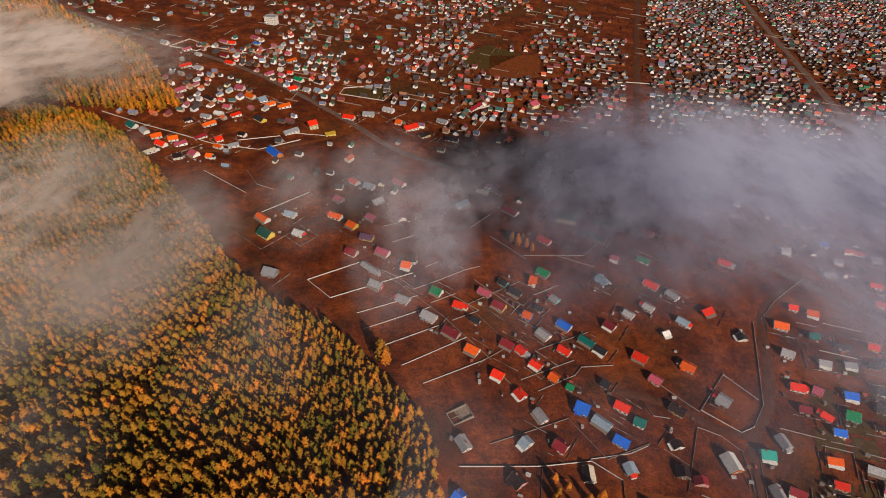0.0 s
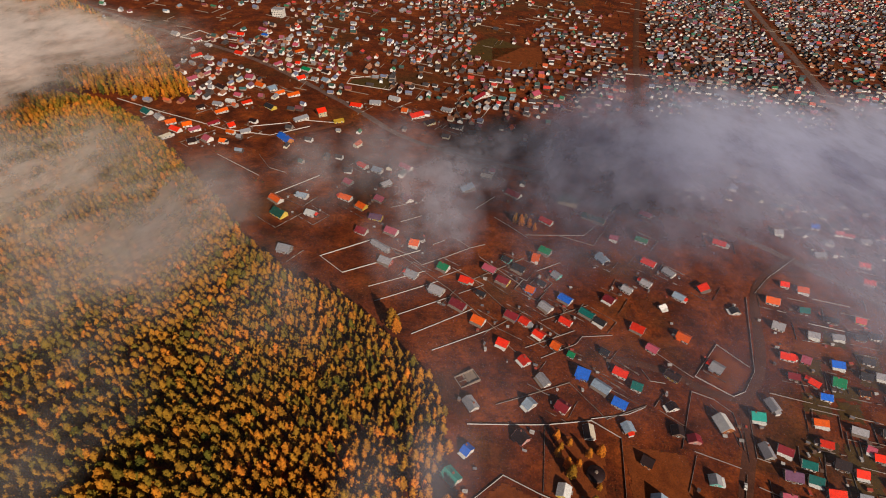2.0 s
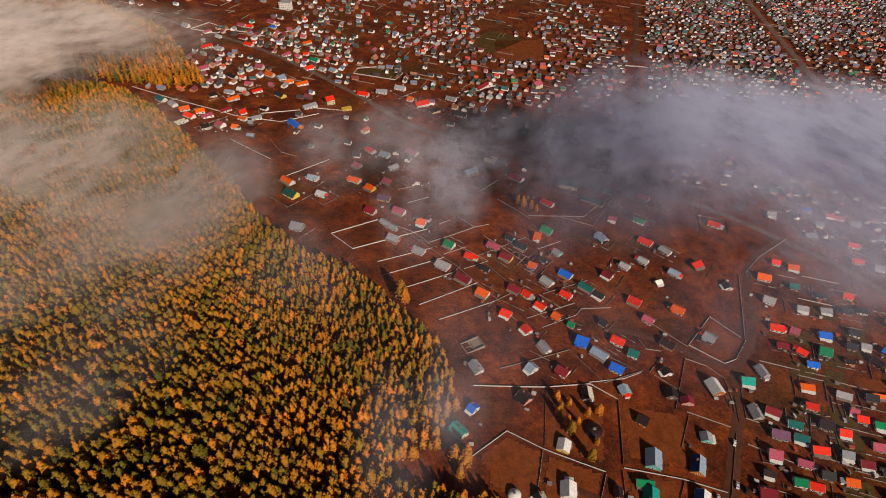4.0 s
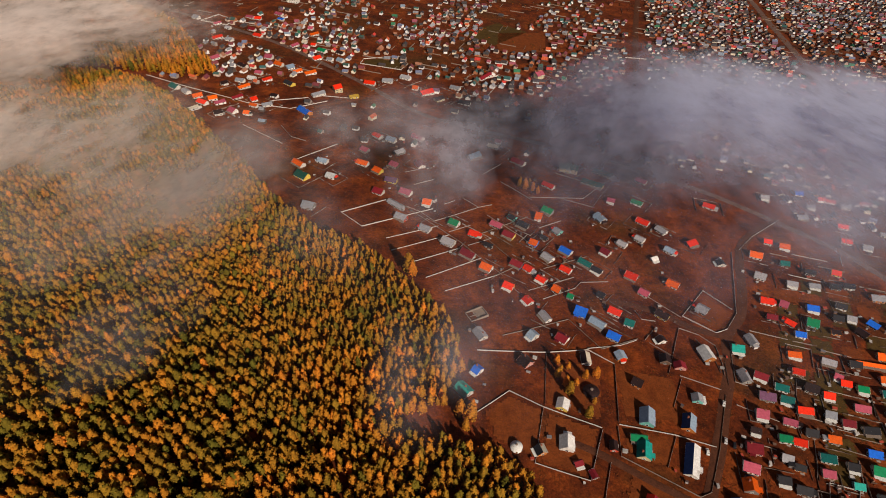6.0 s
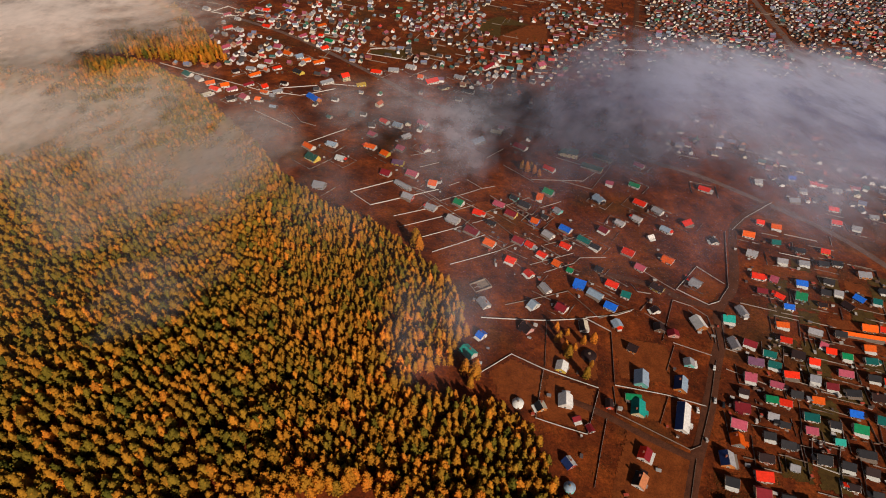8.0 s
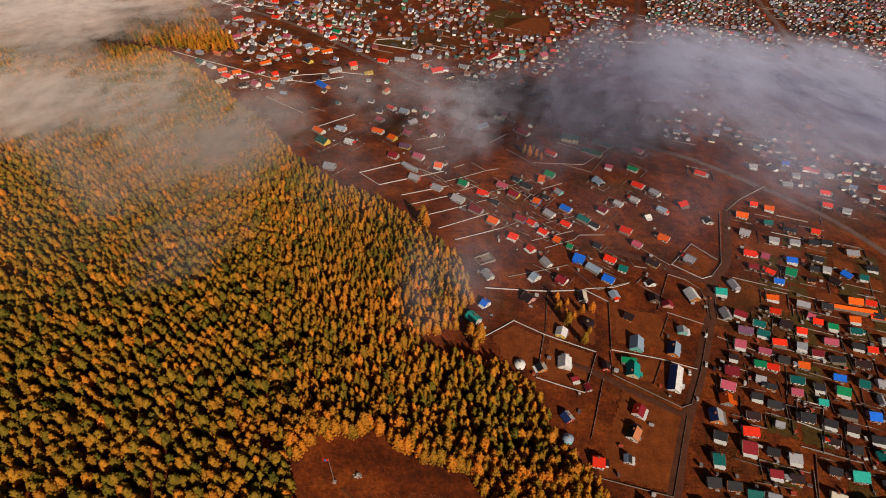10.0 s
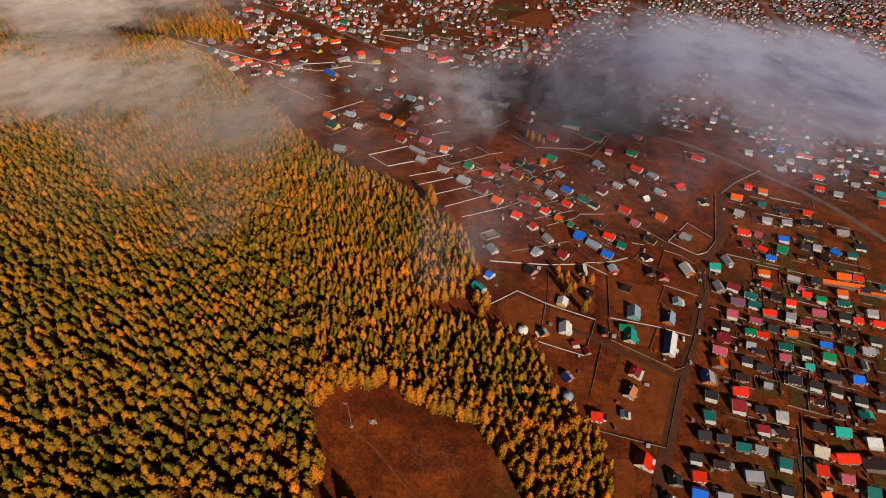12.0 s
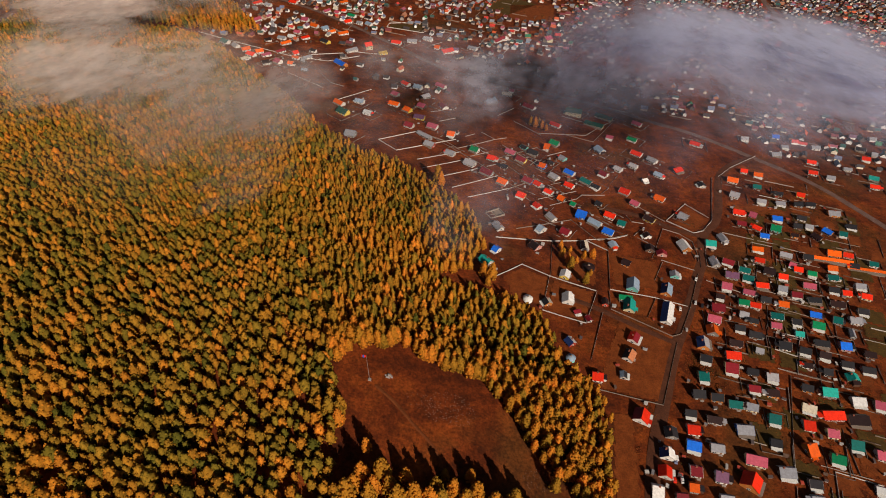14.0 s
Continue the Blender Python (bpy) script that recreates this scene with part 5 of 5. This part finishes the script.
def garden_fences():
    """Worn low fences round the plots of the upper village, some sides fallen or missing."""
    r = random.Random(23)
    vs, fs = [], []

    def run(ax, ay, bx, by, tall):
        length = math.hypot(bx - ax, by - ay)
        ca, sa, n = (bx - ax) / length, (by - ay) / length, max(2, int(length / 2.2))
        for q in range(n):
            if r.random() < 0.08:
                continue
            ends = [(ax + ca * length * e / n, ay + sa * length * e / n) for e in (q, q + 0.97)]
            o, lean = len(vs), r.uniform(-0.1, 0.1)
            for up in (-0.3, tall * r.uniform(0.75, 1.1)):
                for px, py in ends:
                    for side in (-0.05, 0.05):
                        off = side + (lean if up > 0 else 0)
                        vs.append((px - sa * off, py + ca * off, height(px, py) + up))
            fs.extend(tuple(o + i for i in f) for f in ((4, 5, 7, 6), (0, 4, 6, 2), (1, 3, 7, 5), (0, 1, 5, 4), (2, 6, 7, 3)))

    for x, y, size in TAKEN:
        if y < 118 and x < 110 or r.random() < 0.35 or y > 470:
            continue
        lie = -36 if x < 150 and y > 110 else -15
        t = radians(lie + r.gauss(0, 3))
        u, v = Vector((math.cos(t), math.sin(t))), Vector((-math.sin(t), math.cos(t)))
        a, b = size * r.uniform(0.8, 1.3), size * r.uniform(0.8, 1.2)
        c = Vector((x, y)) + u * r.uniform(-1.5, 1.5) + v * r.uniform(-1, 2)
        corners = [c - u * a - v * b, c + u * a - v * b, c + u * a + v * b, c - u * a + v * b]
        first, tall = r.randrange(4), r.uniform(0.45, 0.75)
        for k in range(r.choice((1, 2, 2, 3))):
            p, q = corners[(first + k) % 4], corners[(first + k + 1) % 4]
            mids = [p.lerp(q, e / 6) for e in range(7)]
            if any(math.hypot(m.x - ox, m.y - oy) < os * 0.52 for m in mids for ox, oy, os in TAKEN):
                continue
            if not inside(FOREST, np.array([p.x, q.x]), np.array([p.y, q.y])).any():
                run(p.x, p.y, q.x, q.y, tall)
    worn = island_material("worn_planks", [(0.22, 0.17, 0.14), (0.13, 0.085, 0.065), (0.28, 0.23, 0.20), (0.09, 0.055, 0.04), (0.17, 0.12, 0.10)], 0.9)
    tagged(put("garden_fences", mesh_of("garden_fences", vs, fs, [worn])), "worn leaning plank fences between garden plots", "fences", kind="stuff")


garden_fences()


def yard_sheds():
    """Tiny sheds, privies and woodpiles standing about the yards."""
    rng = np.random.default_rng(41)
    taken = np.array(TAKEN)
    wv, wf, rv, rf = [], [], [], []
    n = 0
    while n < 420:
        pick = taken[int(rng.integers(len(taken)))]
        a, d = rng.uniform(0, 6.28), pick[2] * 0.55 + rng.uniform(1.5, 7)
        x, y = pick[0] + d * math.cos(a), pick[1] + d * math.sin(a)
        n += 1
        if (np.hypot(taken[:, 0] - x, taken[:, 1] - y) - taken[:, 2] * 0.62).min() < 0.5 or inside(FOREST, np.array([x]), np.array([y]))[0]:
            continue
        L, w, h = rng.uniform(0.6, 2.0), rng.uniform(0.5, 1.1), rng.uniform(0.4, 1.4)
        t = rng.uniform(-0.5, 0.1) + (1.57 if rng.random() < 0.4 else 0)
        ca, sa, z = math.cos(t), math.sin(t), height(x, y)
        v, f = box_data(-L / 2, L / 2, -w / 2, w / 2, -0.4, h, len(wv))
        v[6], v[7] = (v[6][0], v[6][1], h + 0.25), (v[7][0], v[7][1], h + 0.25)
        wv += [(x + p * ca - q * sa, y + p * sa + q * ca, z + r) for p, q, r in v]
        wf += f
        e = 0.15
        v, f = box_data(-L / 2 - e, L / 2 + e, -w / 2 - e, w / 2 + e, h + 0.03, h + 0.1, len(rv))
        v = [(p, q, r + (0.25 if q > 0 else 0)) for p, q, r in v]
        rv += [(x + p * ca - q * sa, y + p * sa + q * ca, z + r) for p, q, r in v]
        rf += f
    c = tagged(new("yard_sheds"), "tiny sheds, privies and woodpiles in village yards", "sheds", kind="stuff")
    put("walls", mesh_of("walls", wv, wf, [island_material("shed_walls", [(0.34, 0.31, 0.29), (0.16, 0.09, 0.06), (0.28, 0.16, 0.10), (0.10, 0.06, 0.045), (0.44, 0.40, 0.38)])]), c)
    put("roofs", mesh_of("roofs", rv, rf, [island_material("shed_roofs", [(0.30, 0.28, 0.27), (0.08, 0.06, 0.06), (0.34, 0.05, 0.03), (0.15, 0.14, 0.15), (0.12, 0.07, 0.05), (0.40, 0.37, 0.35), (0.08, 0.05, 0.045)])]), c)


yard_sheds()


# ---- distant houses ----
def far_village():
    rng = np.random.default_rng(21)
    walls_v, walls_f, roofs_v, roofs_f = [], [], [], []
    lines = [smooth_line(p, 6) for p in ([(-420, 640), (-300, 570), (-180, 493), (-123, 436), (-70, 388), (-33, 360), (9, 343), (86, 314), (183, 258)],
                                         [(540, 1120), (502, 970), (450, 753), (415, 588), (396, 505), (370, 400), (330, 300)],
                                         [(340, 1000), (310, 904), (227, 632), (191, 492), (160, 400)])]
    roads = np.concatenate(lines)
    taken = np.array(TAKEN)
    n = 0
    gx, gy = np.meshgrid(np.arange(-520, 900, 8.6), np.arange(235, 1120, 10.2))
    gx[1::2] += 7
    gx = gx + rng.uniform(-2, 2, gx.shape)
    gy = gy + rng.uniform(-2.5, 2.5, gx.shape)
    for x, y in zip(gx.ravel(), gy.ravel()):
        if inside(FAR_WOOD, np.array([x]), np.array([y]))[0] or inside(FOREST, np.array([x]), np.array([y]))[0]:
            continue
        if x < -60 and y < 290 or (x < 230 and y < 300) or (-190 < x < 0 and y < 420 and rng.random() < 0.72):
            continue
        if np.hypot(roads[:, 0] - x, roads[:, 1] - y).min() < 12 or np.hypot(taken[:, 0] - x, taken[:, 1] - y).min() < 8:
            continue
        dens = 0.40 + 0.62 * noise.noise(Vector((x * 0.009, y * 0.009, 7.0)))
        dens += 0.34 if x > 0.3 * y + 45 and y > 420 else 0.0
        dens -= 0.25 if x < -150 else 0.0
        dens += 0.62 if -240 < x < -95 and 395 < y < 560 else 0.0
        dens += 0.22 if y > 430 and x > -60 else 0.0
        dens -= 0.6 if inside(BARE, np.array([x]), np.array([y]))[0] else 0.0
        if rng.random() > dens:
            continue
        L, w, h = rng.uniform(3.0, 6.2), rng.uniform(2.6, 4.4), rng.uniform(1.4, 2.5)
        rise = w * rng.uniform(0.3, 0.5)
        turn = radians(float(rng.choice([-14, 76, -20, 70])) + rng.normal(0, 7))
        ca, sa, z0 = math.cos(turn), math.sin(turn), height(x, y)
        a, b = L / 2, w / 2
        v = [(-a, -b, -1), (a, -b, -1), (a, b, -1), (-a, b, -1), (-a, -b, h), (a, -b, h), (a, b, h), (-a, b, h), (-a, 0, h + rise), (a, 0, h + rise)]
        o = len(walls_v)
        walls_v += [(x + p * ca - q * sa, y + p * sa + q * ca, z0 + r) for p, q, r in v]
        walls_f += [tuple(o + i for i in f) for f in ((0, 1, 5, 4), (2, 3, 7, 6), (1, 2, 6, 9, 5), (3, 0, 4, 8, 7))]
        e, a = b + 0.4, L / 2 + 0.4
        k = rise / b
        v = [(-a, -e, h + rise - k * e), (a, -e, h + rise - k * e), (a, 0, h + rise), (-a, 0, h + rise), (a, e, h + rise - k * e), (-a, e, h + rise - k * e)]
        o = len(roofs_v)
        roofs_v += [(x + p * ca - q * sa, y + p * sa + q * ca, z0 + r + 0.06) for p, q, r in v]
        roofs_v += [(x + p * ca - q * sa, y + p * sa + q * ca, z0 + r + 0.2) for p, q, r in v]
        roofs_f += [tuple(o + i for i in f) for f in ((6, 7, 8, 9), (9, 8, 10, 11), (0, 3, 2, 1), (3, 5, 4, 2), (0, 1, 7, 6), (4, 5, 11, 10), (1, 2, 8, 7), (2, 4, 10, 8),
                                                      (3, 0, 6, 9), (5, 3, 9, 11))]
        n += 1
    c = tagged(new("distant_houses"), "scattered small houses with bright metal roofs", "houses", kind="stuff")
    wm = island_material("distant_walls", [(0.78, 0.75, 0.72), (0.52, 0.38, 0.30), (0.20, 0.10, 0.06), (0.82, 0.79, 0.76), (0.40, 0.16, 0.08), (0.60, 0.58, 0.58), (0.10, 0.07, 0.06), (0.70, 0.62, 0.48), (0.30, 0.24, 0.21)])
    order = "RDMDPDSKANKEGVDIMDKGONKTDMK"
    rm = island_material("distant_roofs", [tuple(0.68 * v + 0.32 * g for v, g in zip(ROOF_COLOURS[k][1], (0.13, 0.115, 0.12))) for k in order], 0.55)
    put("walls", mesh_of("walls", walls_v, walls_f, [wm]), c)
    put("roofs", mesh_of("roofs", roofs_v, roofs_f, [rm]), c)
    # plot fences in between
    vs, fs = [], []
    for _ in range(1100):
        x, y = rng.uniform(-420, 800), rng.uniform(300, 1080)
        if x < -150 and y < 520 or (x < 110 and y < 430) or inside(FAR_WOOD, np.array([x]), np.array([y]))[0] or inside(FOREST, np.array([x]), np.array([y]))[0]:
            continue
        t = radians(float(rng.choice([-16, 74])) + rng.normal(0, 3))
        L = rng.uniform(10, 26)
        for k in range(int(L / 6)):
            x0, y0 = x + 6 * k * math.cos(t), y + 6 * k * math.sin(t)
            x1, y1 = x0 + 6 * math.cos(t), y0 + 6 * math.sin(t)
            dx, dy = -math.sin(t) * 0.05, math.cos(t) * 0.05
            o = len(vs)
            for (px, py) in ((x0 - dx, y0 - dy), (x1 - dx, y1 - dy), (x1 + dx, y1 + dy), (x0 + dx, y0 + dy)):
                vs.append((px, py, height(px, py) - 0.3))
            for (px, py) in ((x0 - dx, y0 - dy), (x1 - dx, y1 - dy), (x1 + dx, y1 + dy), (x0 + dx, y0 + dy)):
                vs.append((px, py, height(px, py) + 0.8))
            fs += [tuple(o + i for i in q) for q in ((4, 5, 6, 7), (0, 1, 5, 4), (1, 2, 6, 5), (2, 3, 7, 6), (3, 0, 4, 7))]
    tagged(put("distant_fences", mesh_of("distant_fences", vs, fs, [BOARD])), "grey plank fences dividing distant plots", "fences", kind="stuff")
    return n


far_village()


# ---- drifting fog ----
# centre x, y, half-widths, thickness of each bank
BANKS = [(142, 194, 92, 44, 2.2), (194, 182, 58, 58, 2.3), (84, 232, 34, 24, 0.85), (45, 244, 24, 22, 0.38), (122, 152, 76, 34, 0.80),
         (152, 120, 60, 42, 0.60), (95, 84, 50, 28, 0.14), (-6, 203, 16, 34, 0.9), (-13, 171, 16, 27, 0.36), (-60, 216, 21, 27, 0.34),
         (-27, 243, 20, 28, 0.34), (22, 233, 17, 20, 0.34), (46, 150, 28, 25, 0.14), (14, 86, 25, 28, 0.06), (91, 48, 31, 18, 0.04),
         (-318, 345, 60, 56, 2.0), (-286, 409, 40, 40, 1.5), (-202, 218, 42, 54, 0.68), (-218, 187, 25, 46, 0.42), (-132, 152, 32, 44, 0.46),
         (-164, 111, 24, 20, 0.22), (-152, 140, 20, 36, 0.30), (-125, 192, 32, 46, 0.54), (-103, 73, 13, 18, 0.34), (-106, 46, 10, 16, 0.26),
         (-24, 45, 14, 16, 0.16), (0, 63, 10, 14, 0.16), (-62, 124, 27, 33, 0.12), (-262, 205, 36, 58, 0.85), (-186, 174, 36, 50, 0.42),
         (20, 236, 34, 24, 0.5), (-330, 400, 80, 60, 0.9), (-250, 405, 60, 50, 0.5), (-400, 420, 90, 90, 1.0), (60, 150, 150, 110, 0.02), (160, 165, 110, 100, 0.10), (-150, 110, 70, 70, 0.04)]
FOG_LAYERS = (-9, 0, 9)


def fog_material():
    m = bpy.data.materials.new("fog")
    m.use_nodes = True
    nt = m.node_tree
    nt.nodes.remove(nt.nodes["Principled BSDF"])
    p = place_of(nt)
    warp = nt.nodes.new("ShaderNodeTexNoise")
    warp.inputs["Scale"].default_value = 0.02
    warp.inputs["Detail"].default_value = 3
    sub = nt.nodes.new("ShaderNodeVectorMath")
    sub.operation = "SUBTRACT"
    nt.links.new(warp.outputs["Color"], sub.inputs[0])
    sub.inputs[1].default_value = (0.5, 0.5, 0.5)
    mul = nt.nodes.new("ShaderNodeVectorMath")
    mul.operation = "MULTIPLY_ADD"
    nt.links.new(sub.outputs[0], mul.inputs[0])
    mul.inputs[1].default_value = (58, 58, 0)
    nt.links.new(p, mul.inputs[2])
    long = nt.nodes.new("ShaderNodeVectorMath")
    long.operation = "MULTIPLY"
    nt.links.new(p, long.inputs[0])
    long.inputs[1].default_value = (1, 0.58, 0.6)
    nt.links.new(long.outputs[0], warp.inputs["Vector"])
    total = None
    for bx, by, rx, ry, amount in BANKS:
        d = nt.nodes.new("ShaderNodeVectorMath")
        d.operation = "SUBTRACT"
        nt.links.new(mul.outputs[0], d.inputs[0])
        d.inputs[1].default_value = (bx, by, 0)
        s = nt.nodes.new("ShaderNodeVectorMath")
        s.operation = "MULTIPLY"
        nt.links.new(d.outputs[0], s.inputs[0])
        s.inputs[1].default_value = (1 / rx, 1 / ry, 0)
        ln = nt.nodes.new("ShaderNodeVectorMath")
        ln.operation = "LENGTH"
        nt.links.new(s.outputs[0], ln.inputs[0])
        mr = nt.nodes.new("ShaderNodeMapRange")
        mr.interpolation_type = "SMOOTHSTEP"
        mr.inputs["From Min"].default_value = 1.45
        mr.inputs["From Max"].default_value = 0.15
        mr.inputs["To Max"].default_value = amount
        nt.links.new(ln.outputs["Value"], mr.inputs["Value"])
        total = mr.outputs[0] if total is None else calc(nt, "MAXIMUM", total, mr.outputs[0])
    billow = noise_at(nt, mul.outputs[0], 0.017, 3, 0.5)
    wisp = noise_at(nt, long.outputs[0], 0.045, 7, 0.62)
    curl = noise_at(nt, long.outputs[0], 0.12, 6, 0.6)
    puff = calc(nt, "ADD", calc(nt, "MULTIPLY", billow, 1.9), calc(nt, "MULTIPLY", wisp, 3.0))
    puff = calc(nt, "ADD", puff, calc(nt, "MULTIPLY", curl, 1.5))
    puff = calc(nt, "MAXIMUM", calc(nt, "MULTIPLY_ADD", puff, 1.2, -3.25), 0.03)
    core = calc(nt, "MULTIPLY", calc(nt, "MAXIMUM", calc(nt, "SUBTRACT", total, 0.7), 0.0), 0.42)
    veil = calc(nt, "MULTIPLY_ADD", total, 0.14, core)
    thick = calc(nt, "MULTIPLY", calc(nt, "MULTIPLY_ADD", total, puff, veil), -0.72)
    alpha = calc(nt, "SUBTRACT", 1.0, calc(nt, "POWER", 2.718, thick), clamp=True)
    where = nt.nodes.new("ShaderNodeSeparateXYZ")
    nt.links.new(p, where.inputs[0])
    # light painted into the fog: warm and sunlit at low x, dimmer lilac at high x
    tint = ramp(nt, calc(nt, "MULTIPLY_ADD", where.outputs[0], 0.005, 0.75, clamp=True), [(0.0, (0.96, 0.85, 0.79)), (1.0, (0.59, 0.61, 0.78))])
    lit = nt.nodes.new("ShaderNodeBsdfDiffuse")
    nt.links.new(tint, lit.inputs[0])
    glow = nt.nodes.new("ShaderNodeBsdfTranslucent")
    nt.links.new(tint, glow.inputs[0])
    both = nt.nodes.new("ShaderNodeMixShader")
    both.inputs[0].default_value = 0.4
    nt.links.new(lit.outputs[0], both.inputs[1])
    nt.links.new(glow.outputs[0], both.inputs[2])
    clear = nt.nodes.new("ShaderNodeBsdfTransparent")
    mx = nt.nodes.new("ShaderNodeMixShader")
    nt.links.new(alpha, mx.inputs[0])
    nt.links.new(clear.outputs[0], mx.inputs[1])
    nt.links.new(both.outputs[0], mx.inputs[2])
    nt.links.new(mx.outputs[0], nt.nodes["Material Output"].inputs[0])
    return m


def fog_bank():
    fog = fog_material()
    c = tagged(new("fog_bank"), "thin lilac-grey fog drifting over forest and village", "fog", kind="stuff")
    for k, up in enumerate(FOG_LAYERS):
        gx, gy = np.arange(-460, 520, 14.0), np.arange(-28, 560, 14.0)
        xx, yy = np.meshgrid(gx, gy)
        zz = level(xx, yy) + 56 + up + 40 * ease((xx - 10) / 100) - 14 * ease((-60 - xx) / 100)
        zz = zz + np.array([[3.5 * noise.noise(Vector((a * 0.012, b * 0.010, k * 0.2))) for a in gx] for b in gy])
        nx, ny = len(gx), len(gy)
        i = np.arange(nx * ny).reshape(ny, nx)
        a, b, e, d = i[:-1, :-1].ravel(), i[:-1, 1:].ravel(), i[1:, 1:].ravel(), i[1:, :-1].ravel()
        near = np.full(xx.shape, 9.0)
        for bx, by, rx, ry, _ in BANKS:
            near = np.minimum(near, np.hypot((xx - bx) / (1.45 * rx + 38), (yy - by) / (1.45 * ry + 38)))
        cells = near.ravel()[a] < 1.05
        a, b, e, d = a[cells], b[cells], e[cells], d[cells]
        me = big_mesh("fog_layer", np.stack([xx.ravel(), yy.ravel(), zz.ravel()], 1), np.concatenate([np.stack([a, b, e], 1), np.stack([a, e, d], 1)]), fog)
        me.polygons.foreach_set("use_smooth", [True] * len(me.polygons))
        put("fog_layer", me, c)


fog_bank()


# ---- from plan units to metres ----
for thing in scene.objects:
    if thing.parent is None and thing.type in ("MESH", "EMPTY"):
        thing.matrix_basis = Matrix.Scale(PLAN, 4) @ thing.matrix_basis
